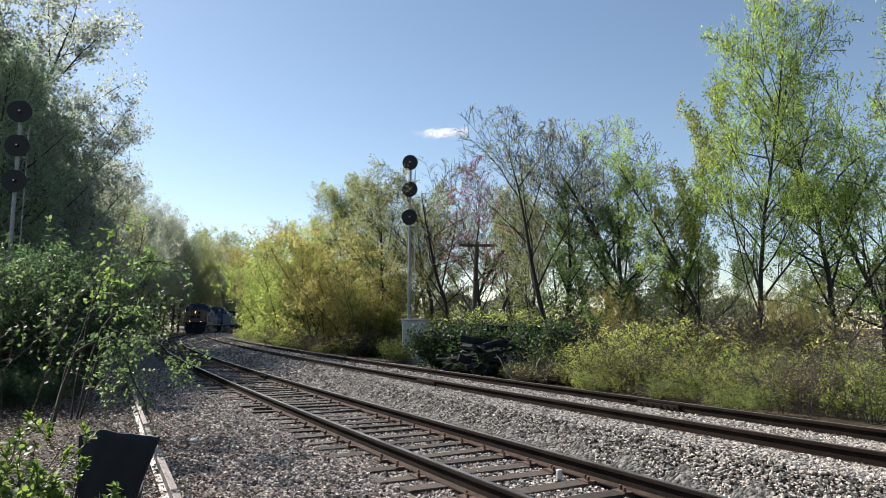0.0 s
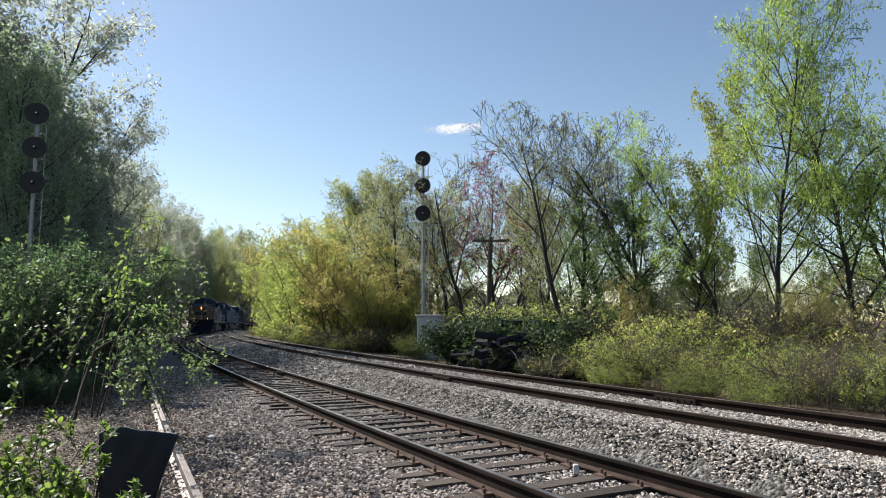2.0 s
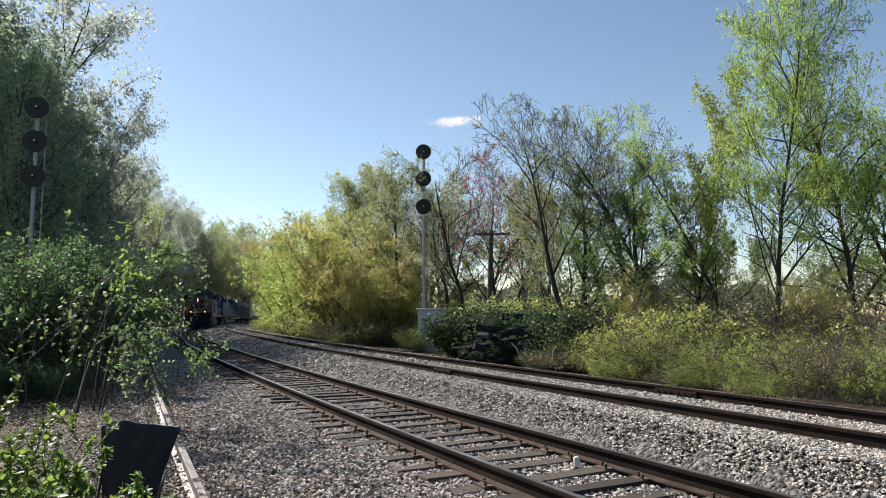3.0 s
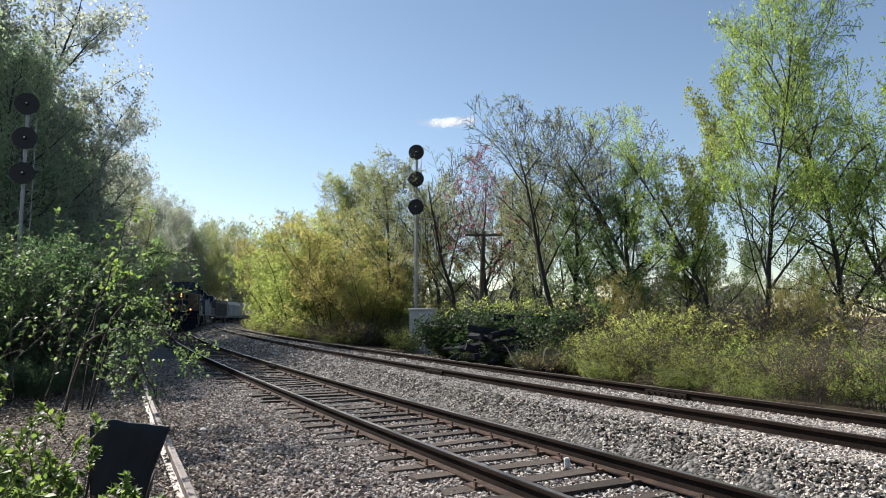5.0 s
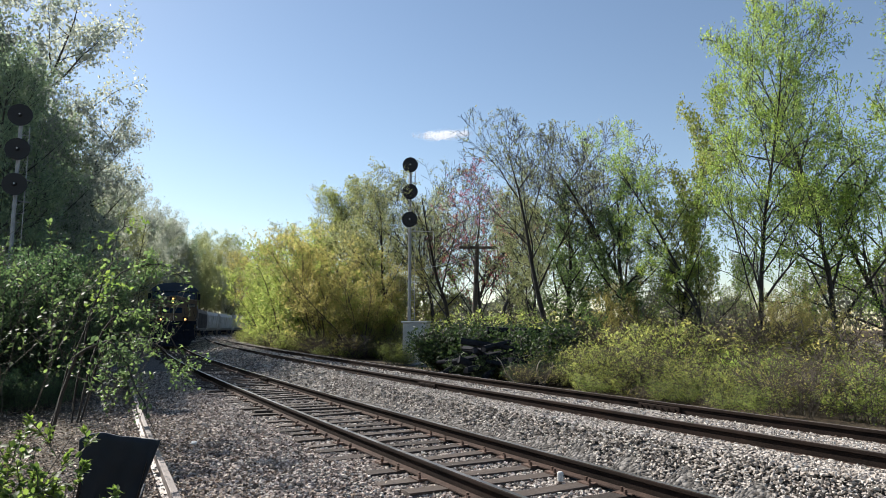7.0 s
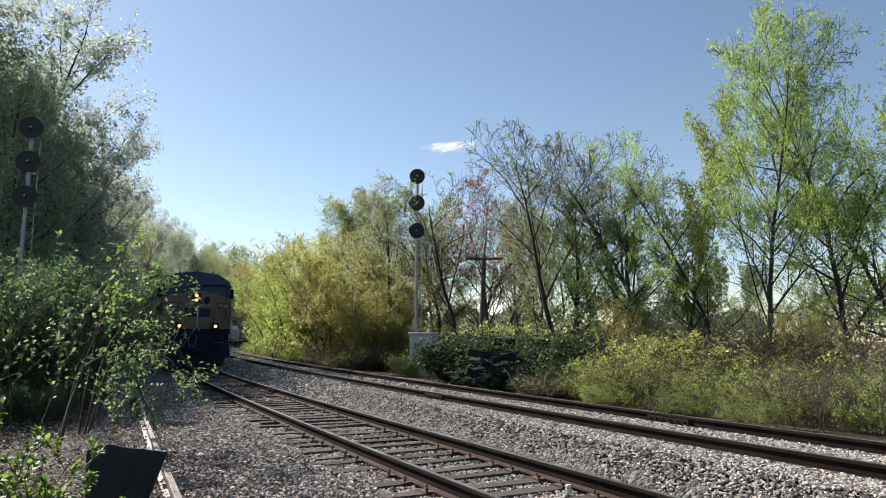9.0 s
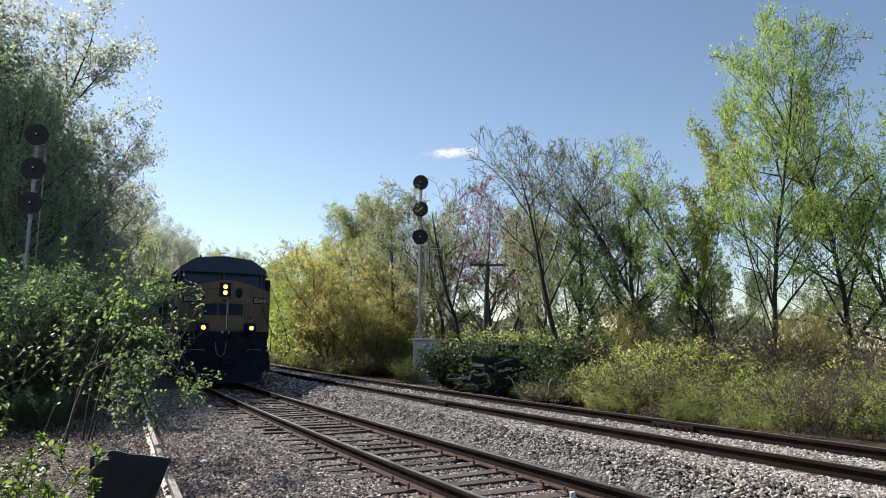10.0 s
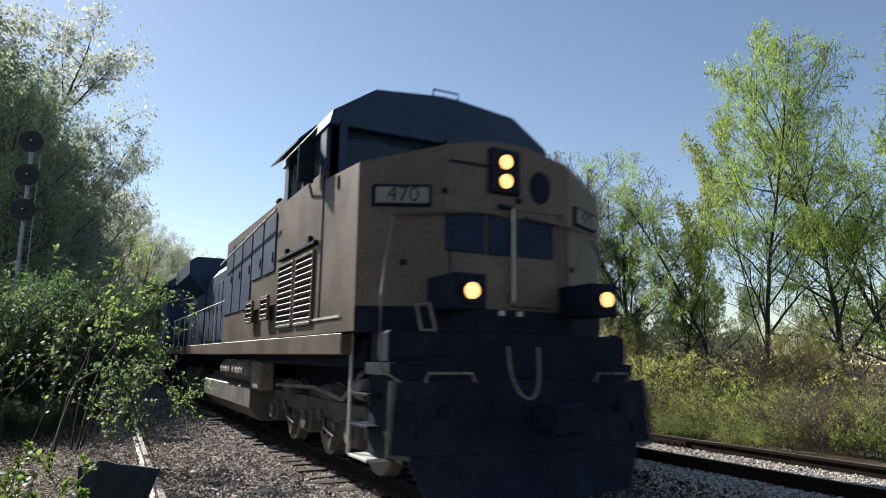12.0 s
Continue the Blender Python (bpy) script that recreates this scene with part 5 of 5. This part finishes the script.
    return tagged(c, label, "freight car", "train")


engine, engine_wheels = make_engine()
second_engine, second_wheels = make_engine(False)
car_dark = make_car(M_darkcar, "sooty dark boxcar behind the locomotives", False)
car_grey = make_car(M_greycar, "weathered grey covered hopper car", True)
cars = [car_dark, car_grey] + [copy_thing(c, pose(0, 0, 0)) for c in (car_grey, car_grey, car_dark, car_grey, car_grey)]
TRAIN = [(engine, 0.0, 22.3), (second_engine, 22.9, 22.3)] + [(c, 45.8 + 17.9 * i, 17.4) for i, c in enumerate(cars)]


# ---- signals and other things beside the line
def make_signal(x, y, z, top, discs, turn, label, bracket):
    """A mast with three black discs, each with a small hooded lens, and a ladder behind."""
    s = new("railway_signal")
    bm = B()
    cyl(bm, (0, 0, -0.1), (0, 0, top - 0.2), 0.075, 0.06, 12)
    box(bm, (0, 0, 0.05), (0.5, 0.5, 0.25), 0.03)
    part("mast", bm, M_galv, s, "grey steel mast")
    for h in discs:
        bm = B()
        cyl(bm, (0, -0.22, h), (0, -0.19, h), 0.395, sides=40)
        bmesh.ops.create_circle(bm, segments=40, radius=0.395, matrix=pose(0, -0.235, h, 90))
        disc = part("target_disc", bm, M_black, s, "round black target disc", False)
        bm = B()
        cyl(bm, (0, -0.3, h + 0.01), (0, -0.19, h), 0.06, 0.08, 16)
        cyl(bm, (0, -0.19, h), (0, 0.12, h), 0.16, 0.13, 16)
        box(bm, (0, -0.02, h - 0.2), (0.12, 0.26, 0.06), 0.01)
        part("lamp_housing", bm, M_black, disc)
        bm = B()
        cyl(bm, (0, -0.308, h + 0.01), (0, -0.302, h + 0.01), 0.03, sides=14)
        part("lens", bm, M_white, disc, "small pale lens")
    bm = B()
    for k in (-0.17, 0.17):
        pipe(bm, [(k + 0.05, 0.3, 0.3), (k + 0.05, 0.3, top - 0.6)], 0.016, 5)
    part("ladder_rail", bm, M_galv, s)
    for k in range(int((top - 1) / 0.32)):
        bm = B()
        pipe(bm, [(-0.12, 0.3, 0.5 + k * 0.32), (0.22, 0.3, 0.5 + k * 0.32)], 0.011, 5)
        part("rung", bm, M_galv, s)
    for h in (discs[-1] + 0.25, discs[-1] - 0.55):
        bm = B()
        pipe(bm, [(0, 0.05, h), (1.15 if bracket else 0.4, 0.3, h)], 0.025, 6)
        if bracket:
            pipe(bm, [(1.15, 0.3, h), (1.15, 0.3, h - 0.4)], 0.03, 6)
        part("bracket", bm, M_galv, s)
    s.matrix_basis = pose(x, y, z, 0, 0, turn)
    return tagged(s, label, "signal", "signals")


make_signal(seen(725, 33), 33, 0.0, tall(277, 33), [tall(v, 33) for v in (290, 337, 386)], -4, "tall railway signal with three black discs beside the line", True)
make_signal(seen(18, 23), 23, 0.1, tall(194, 23), [tall(v, 23) for v in (209, 269, 331)], 20, "railway signal with three black discs among the trees", False)


def make_cabinet(x, y):
    c = new("equipment_cabinet")
    bm = B()
    box(bm, (0, 0, 0.9), (1.05, 0.8, 1.75), 0.02)
    part("body", bm, M_cabinet, c, "weathered aluminium case with stains")
    bm = B()
    box(bm, (0, -0.02, 1.80), (1.16, 0.92, 0.07), 0.02)
    part("lid", bm, M_white, c, "pale overhanging lid")
    for k in (-0.26, 0.26):
        bm = B()
        box(bm, (k, -0.412, 0.92), (0.47, 0.025, 1.5), 0.01)
        door = part("door", bm, M_cabinet, c)
        bm = B()
        box(bm, (k - 0.16 * (1 if k > 0 else -1), -0.435, 0.95), (0.03, 0.03, 0.2), 0.006)
        part("handle", bm, M_under, door)
    bm = B()
    box(bm, (0, 0, 0.0), (1.2, 0.95, 0.2), 0.03)
    part("base", bm, M_galv, c)
    c.matrix_basis = pose(x, y, float(ground_z(np.array(x), np.array(y))) + 0.02, 0, 0, -12) @ Matrix.Diagonal((1.08, 1.08, 1.12, 1))
    return tagged(c, "weathered aluminium signal cabinet with a pale lid", "cabinet")


make_cabinet(seen(738, 31.3), 31.3)


def make_pole(x, y, top):
    p = new("utility_pole")
    bm = B()
    cyl(bm, (0, 0, -0.2), (0.28, 0, top), 0.15, 0.11, 12)
    part("shaft", bm, M_pole, p, "leaning dark wooden shaft")
    bm = B()
    box(bm, (0.26, -0.12, top - 0.2), (1.9, 0.09, 0.13), 0.01)
    part("crossarm", bm, M_pole, p, "dark wooden crossarm")
    for k in (-0.8, -0.4, 0.5, 0.85):
        bm = B()
        cyl(bm, (0.26 + k, -0.12, top - 0.14), (0.26 + k, -0.12, top + 0.02), 0.035, 0.025, 8)
        part("insulator", bm, M_pole, p)
    bm = B()
    pipe(bm, [(0.2, -0.1, top - 0.6), (-1.2, -0.4, top - 1.05), (-3.0, -0.6, top - 1.45)], 0.014, 5)
    part("guy_wire", bm, M_galv, p)
    p.matrix_basis = pose(x, y, -0.3)
    return tagged(p, "old leaning wooden utility pole with a crossarm", "utility pole")


make_pole(seen(835, 34), 34, tall(428, 34) + 0.3)


def make_brush_heap():
    """A dark heap of cut logs and vines beyond the second track."""
    rng = np.random.default_rng(91)
    for i in range(34):
        px, d = rng.uniform(800, 965), rng.uniform(21, 23.5)
        d = d + (870 - px) * 0.016
        x = seen(px, d)
        g = float(ground_z(np.array(x), np.array(d)))
        k = rng.uniform(0, 1.0)
        n, r = rng.uniform(0.9, 2.2), rng.uniform(0.05, 0.12)
        a, tilt = rng.uniform(-1.1, 1.1), rng.uniform(-0.4, 0.45)
        bm = B()
        cyl(bm, (-n / 2, 0, 0), (n / 2, 0, 0), r, r * rng.uniform(0.6, 0.95), 9)
        for v in bm.verts:
            v.co += Vector(rng.normal(0, 0.012, 3))
        ob = part("log", bm, M_shadelog)
        ob.matrix_basis = pose(x, d, g + 0.1 + k * 1.15 * (1 - abs(px - 880) / 150), math.degrees(tilt), math.degrees(tilt), math.degrees(a))
        tagged(ob, "rotting log in a heap of cut wood, blackened for shade", "log", "heap of cut logs")
    for i in range(36):
        behind = i < 22
        px = rng.uniform(800, 985)
        d = (rng.uniform(23.4, 26) if behind else rng.uniform(20.7, 22.3)) + (870 - px) * 0.016
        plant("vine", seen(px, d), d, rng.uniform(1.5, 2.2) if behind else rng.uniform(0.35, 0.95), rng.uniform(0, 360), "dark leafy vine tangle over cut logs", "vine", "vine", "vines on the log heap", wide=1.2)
    bm = B()
    cyl(bm, (-1.0, 0, 0), (1.0, 0, 0), 0.13, 0.11, 10)
    beam = part("log", bm, M_shadelog)
    x, d = seen(908, 23.6), 23.6
    beam.matrix_basis = pose(x, d, tall(582, d), 0, 2, 8)
    tagged(beam, "long dark log lying across the top of the heap", "log", "heap of cut logs")
    for i in range(7):
        px, d = rng.uniform(900, 970), rng.uniform(18.8, 20)
        bm = B()
        q = Vector((0, 0, 0))
        pts = [q.copy()]
        v = Vector((rng.uniform(-1, 1), rng.uniform(-0.3, 0.3), rng.uniform(0.2, 0.9))).normalized()
        for k in range(5):
            v = (v + Vector(rng.normal(0, 0.3, 3))).normalized()
            q = q + v * 0.18
            pts.append(q.copy())
        pipe(bm, pts, 0.016, 5)
        ob = part("dead_branch", bm, M_palebark)
        x = seen(px, d)
        ob.matrix_basis = pose(x, d, float(ground_z(np.array(x), np.array(d))) + 0.05)
        tagged(ob, "bleached crooked dead branch on the bank", "branch", "dead branches")


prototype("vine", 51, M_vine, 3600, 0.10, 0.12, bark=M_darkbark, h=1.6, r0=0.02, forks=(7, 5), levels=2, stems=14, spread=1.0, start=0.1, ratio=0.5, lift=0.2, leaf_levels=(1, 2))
make_brush_heap()


# ---- the folding chair at the edge of the litter
def make_chair(x, y, z, turn):
    """A camping chair seen from behind and above: sagging cloth back on thin tubes."""
    c = new("camp_chair")
    cloth = worn("dark_blue_green_cloth", (0.006, 0.011, 0.02), (0.017, 0.027, 0.044), 4, 220, 0.75, 0, 0.25)
    tube = worn("black_tube", (0.01, 0.01, 0.011), (0.03, 0.03, 0.032), 4, 60, 0.4, 0.5)

    def sheet(name, f, label, nu=24, nv=14, thick=0.012):
        bm = B()
        g = [[bm.verts.new(f(i / nu, j / nv)) for i in range(nu + 1)] for j in range(nv + 1)]
        for j in range(nv):
            for i in range(nu):
                bm.faces.new((g[j][i], g[j][i + 1], g[j + 1][i + 1], g[j + 1][i]))
        bmesh.ops.recalc_face_normals(bm, faces=bm.faces)
        bmesh.ops.solidify(bm, geom=list(bm.faces), thickness=thick)
        return part(name, bm, cloth, c, label, True)

    sheet("backrest", lambda u, v: ((u - 0.5) * (0.40 + 0.18 * v), -0.07 * math.sin(math.pi * u) * (1 - v * 0.6) + 0.16 * v + 0.012 * math.sin(17 * u + 5 * v) + 0.06 * v * v * max(0, 0.12 - u) * 8, 0.38 + 0.50 * v - 0.022 * math.sin(math.pi * u) * v - 0.07 * v * max(0, 2 * u - 1) ** 4),
          "sagging dark green cloth backrest")
    sheet("seat", lambda u, v: ((u - 0.5) * 0.42, -0.02 - 0.48 * v, 0.42 + 0.03 * v - 0.09 * math.sin(math.pi * u) * math.sin(math.pi * v)), "dark cloth seat")
    for s in (-1, 1):
        for a, b in (((s * 0.23, 0.12, 0.78), (s * 0.2, -0.05, 0.0)), ((s * 0.2, -0.48, 0.44), (s * 0.2, -0.48, 0.0)), ((s * 0.2, -0.02, 0.03), (s * 0.2, -0.48, 0.42)), ((s * 0.2, -0.02, 0.42), (s * 0.2, -0.48, 0.03))):
            bm = B()
            cyl(bm, a, b, 0.011, sides=8)
            part("leg", bm, tube, c)
    for a, b in (((-0.2, -0.02, 0.04), (0.2, -0.02, 0.42)), ((0.2, -0.02, 0.04), (-0.2, -0.02, 0.42))):
        bm = B()
        cyl(bm, a, b, 0.011, sides=8)
        part("brace", bm, tube, c)
    c.matrix_basis = pose(x, y, z) @ pose(0, 0, 0, 0, 12, 0) @ pose(0, 0, 0, 0, 0, turn) @ Matrix.Diagonal((0.84, 0.95, 1.13, 1))
    return tagged(c, "dark blue green cloth camping chair in the leaf litter", "chair")


make_chair(-2.36, 4.6, 0.0, 197)


# ---- litter, twigs and small things
def make_litter():
    """Dead leaves on the soil at the near side, as one mass."""
    rng = np.random.default_rng(95)
    n = 34000
    y = 3.6 + 16 * rng.random(n) ** 1.3
    x = rng.uniform(-0.75, 0.0, n) * y
    ok = (lateral(OLD, x, y) < 0.6 + rng.normal(0, 0.5, n)) | (rng.random(n) < 0.04)
    x, y = x[ok], y[ok]
    n = len(x)
    c = np.stack([x, y, ground_z(x, y) + rng.uniform(0.01, 0.05, n)], 1)
    a = rng.uniform(0, 6.28, n)
    d = np.stack([np.cos(a), np.sin(a), rng.normal(0, 0.3, n)], 1)
    e = np.stack([-np.sin(a), np.cos(a), rng.normal(0, 0.3, n)], 1)
    s = rng.uniform(0.014, 0.034, n)[:, None]
    up = np.array([0, 0, 1.0]) * s * 0.3
    V = np.stack([c - d * s, c + e * s * 0.6 + up, c + d * s, c - e * s * 0.6 + up], 1).reshape(-1, 3)
    tagged(new("leaf_litter", mesh_of("leaf_litter", V, np.arange(n)[:, None] * 4 + np.arange(4), M_litter)), "brown and pale dead leaves on the soil", "leaf litter", kind="stuff")


make_litter()


def make_sapling(x, y, h, seed, n=230, size=0.035, lean=(0, 0), stems=4, spread=0.2, leaf=None):
    """A near sapling: thin stems with single bright leaves, each curved along its rib."""
    rng = np.random.default_rng(seed)
    br = grow(rng, h=h, r0=0.006, forks=(6, 3), levels=2, stems=stems, spread=spread, start=0.25, ratio=0.42, lift=0.45, wander=0.12, lean=lean)
    br = [(p, r * 0.4, l) for p, r, l in br]
    ob = new("sapling")
    V, F = tubes(br)
    t = new("stem", mesh_of("stem", V, F, M_bark, smooth=True))
    t.parent = ob
    tw = [p for p, r, l in br if l >= 1]
    Vs, Fs = [], []
    for i in range(n * 5):
        p = tw[rng.integers(len(tw))]
        u = rng.random() * (len(p) - 1.001)
        a = int(u)
        c = p[a] + (p[a + 1] - p[a]) * (u - a)
        d = p[a + 1] - p[a]
        d = d / np.linalg.norm(d) + rng.normal(0, 0.7, 3) + np.array([0, 0, 0.1])
        d /= np.linalg.norm(d)
        e = np.cross(d, np.array([0, 0, 1]) + rng.normal(0, 0.3, 3))
        e /= np.linalg.norm(e)
        f = np.cross(e, d)
        s = size * rng.uniform(0.6, 1.25)
        k = len(Vs)
        for l, w, b in ((0, 0, 0), (0.3, 0.26, 0.04), (0.3, -0.26, 0.04), (0.65, 0.25, -0.02), (0.65, -0.25, -0.02), (1, 0, -0.14), (0.3, 0, 0), (0.65, 0, -0.06)):
            Vs.append(c + s * (d * l + e * w + f * b))
        Fs += [(k, k + 1, k + 6), (k, k + 6, k + 2), (k + 1, k + 3, k + 7), (k + 1, k + 7, k + 6), (k + 6, k + 7, k + 4), (k + 6, k + 4, k + 2), (k + 3, k + 5, k + 7), (k + 7, k + 5, k + 4)]
    c = new("leaves", mesh_of("leaves", np.array(Vs), np.array(Fs), leaf or M_near, smooth=True))
    c.parent = ob
    ob.matrix_basis = pose(x, y, -0.05)
    return tagged(ob, "low sapling with fresh bright green leaves", "sapling", "near saplings")


for i, (px, d, h) in enumerate(((5, 3.2, 1.25), (70, 3.4, 0.95), (125, 3.6, 0.72), (-70, 3.4, 1.4), (30, 3.0, 1.0), (20, 3.7, 1.1), (-20, 3.3, 1.2))):
    make_sapling(seen(px, d), d, h, 200 + i, 300, 0.044)
for i, (px, d, h, n, lean) in enumerate(((175, 10.5, 3.1, 80, 0.22), (215, 11.0, 1.4, 60, 0.4), (30, 9.0, 2.9, 90, 0.2))):
    make_sapling(seen(px, d), d, h, 300 + i, n, 0.075, (lean, 0.0), 5, 0.3, M_mid)


def make_overhang(paths, seed, words, leaf, n, size):
    """Arching branches at the wood's edge with sprays of single leaves, rooted in the bushes."""
    rng = np.random.default_rng(seed)
    br = []
    for path, r in paths:
        ctrl = np.array(path, float)
        u = np.linspace(0, len(ctrl) - 1, 16)
        pts = np.stack([np.interp(u, np.arange(len(ctrl)), ctrl[:, k]) for k in range(3)], 1)
        pts[1:-1] = (pts[:-2] + 2 * pts[1:-1] + pts[2:]) / 4 + rng.normal(0, 0.015, (14, 3))
        br.append((pts, np.linspace(r, 0.004, 16), 0))
        for k in range(22):
            a = rng.integers(5, 15)
            d = rng.normal(0, 1, 3) * (1, 1, 0.7)
            d /= np.linalg.norm(d)
            long = rng.uniform(0.12, 0.42)
            br.append((np.array([pts[a], pts[a] + d * long * 0.55, pts[a] + d * long + (0, 0, -0.05)]), np.array([0.006, 0.004, 0.002]), 1))
    ob = new("overhanging_branch")
    V, F = tubes(br)
    new("stem", mesh_of("stem", V, F, M_darkbark, smooth=True)).parent = ob
    V, F = leaves(rng, br, n, size, 0.03, (1,))
    new("leaves", mesh_of("leaves", V, F, leaf)).parent = ob
    return tagged(ob, words, "branch", "branches at the wood's edge")


make_overhang([([(-6.4, 11.8, 0), (-6.0, 11.6, 1.7), (-5.3, 11.3, 2.0), (-4.7, 11.1, 1.65), (-4.3, 11, 1.25), (-4.05, 11, 0.8)], 0.022),
               ([(-6.5, 11.8, 0), (-6.2, 11.6, 2.1), (-5.5, 11.4, 2.7), (-4.8, 11.2, 2.75), (-4.4, 11.1, 2.5)], 0.02),
               ([(-6.4, 11.9, 0), (-6.0, 11.7, 1.4), (-5.3, 11.4, 1.6), (-4.7, 11.2, 1.3), (-4.35, 11.1, 0.95), (-4.25, 11.1, 0.6)], 0.02)],
              401, "arching branch with pale green leaves over the old rail", M_mid, 750, 0.07)
make_overhang([([(-5.6, 9.6, 0), (-5.2, 9.4, 1.3), (-4.6, 9.2, 1.5), (-4.2, 9.1, 0.95), (-3.85, 9.0, 0.3)], 0.03)],
              402, "drooping dark branch with shaded leaves", M_dark, 260, 0.08)
make_overhang([([(-6.2, 10.6, 0), (-5.9, 10.6, 1.2), (-5.5, 10.6, 2.4), (-5.3, 10.6, 3.1), (-5.15, 10.6, 3.5)], 0.02)],
              403, "upright shoot with bright yellow green leaves", M_near, 150, 0.08)


def make_scrap(x, y, r, seed, words):
    """A crumpled pale scrap lying on the stones."""
    bm = B()
    bmesh.ops.create_icosphere(bm, subdivisions=2, radius=r)
    rng = np.random.default_rng(seed)
    for v in bm.verts:
        v.co *= rng.uniform(0.65, 1.15)
        v.co.z *= 0.5
    ob = part("paper_scrap", bm, M_white)
    ob.matrix_basis = pose(x, y, float(ground_z(np.array(x), np.array(y))) + 0.03)
    tagged(ob, words, "litter")


make_scrap(seen(358, 10.2), 10.2, 0.06, 5, "crumpled white paper scrap on the brown gravel")
make_scrap(seen(617, 11.2), 11.2, 0.05, 6, "small torn white scrap beside the rail")


def make_spike_can(x, y):
    bm = B()
    cyl(bm, (0, 0, 0), (0, 0, 0.085), 0.033, sides=14)
    cyl(bm, (0, 0, 0.085), (0, 0, 0.097), 0.033, 0.026, 14)
    ob = part("drink_can", bm, M_white)
    ob.matrix_basis = pose(x, y, 0.0)
    tagged(ob, "pale weathered can standing between the rails", "can")


x, y, h = on(MAIN, 2.0, 0.45)
make_spike_can(x, y)


def make_cloud():
    """A wisp of cloud, far away and thin."""
    m = bpy.data.materials.new("cloud")
    m.use_nodes = True
    N, L = m.node_tree.nodes, m.node_tree.links
    p = N["Principled BSDF"]
    p.inputs["Base Color"].default_value, p.inputs["Roughness"].default_value = (0.9, 0.9, 0.92, 1), 1.0
    # faint emission in place of sunlight scattered inside the cloud
    p.inputs["Emission Color"].default_value, p.inputs["Emission Strength"].default_value = (0.85, 0.9, 1, 1), 0.2
    n = noise_tex(N, L, 0.016, 8, 0.65)
    co = N.new("ShaderNodeTexCoord")
    sep = N.new("ShaderNodeVectorMath")
    sep.operation = "LENGTH"
    mp = N.new("ShaderNodeMapping")
    mp.inputs["Scale"].default_value = (1 / 95, 1 / 30, 1 / 22)
    L.new(co.outputs["Object"], mp.inputs[0]), L.new(mp.outputs[0], sep.inputs[0])
    sub = N.new("ShaderNodeMath")
    sub.operation = "MULTIPLY_ADD"
    sub.inputs[1].default_value = -0.42
    L.new(sep.outputs["Value"], sub.inputs[0]), L.new(n.outputs[0], sub.inputs[2])
    r = ramp(N, [(0.2, (0, 0, 0)), (0.55, (0.62, 0.62, 0.62))])
    L.new(sub.outputs[0], r.inputs[0]), L.new(r.outputs[0], p.inputs["Alpha"])
    bm = B()
    for k in range(9):
        u = (k - 4) / 4
        bmesh.ops.create_icosphere(bm, subdivisions=3, radius=1, matrix=pose(u * 62, 0, 4 * math.sin(k * 2.1) + 5 * u) @ Matrix.Diagonal((30, 8, 13 - 4 * abs(u), 1)))
    ob = part("cloud", bm, m, smooth=True)
    d = 1500
    ob.matrix_basis = pose(seen(785, d), d, tall(234, d))
    tagged(ob, "small thin white cloud", "cloud", kind="structure")


make_cloud()


# ---- what moves
def front(t):
    """Where the ditch lights are along the main line at t seconds."""
    k = 12.0 - t
    return 1.739 + 10.291 * k - 0.0893 * k * k


def motions():
    steps = [i * 0.25 for i in range(49)]
    for thing, behind, length in TRAIN:
        rows = []
        for t in steps:
            s = front(t) + behind
            # the body spans its two bogies, so it lies along a chord of the curve
            a, b = on(MAIN, s + 0.17 * length), on(MAIN, s + 0.80 * length)
            fx, fy = a[0] - b[0], a[1] - b[1]
            n = math.hypot(fx, fy)
            x, y = a[0] + fx / n * 0.17 * length, a[1] + fy / n * 0.17 * length
            rows.append((t, pose(x, y, RAIL_TOP, 0, 0, math.degrees(math.atan2(fy, fx)))))
        walk(thing, rows)
    ticks = [i / 15 for i in range(181)]
    for wheel in engine_wheels + second_wheels:
        x = wheel.matrix_basis.translation.x
        walk(wheel, [(t, pose(x, 0, 0.53) @ Matrix.Rotation((front(0) - front(t)) / 0.53, 4, "Y")) for t in ticks])


motions()
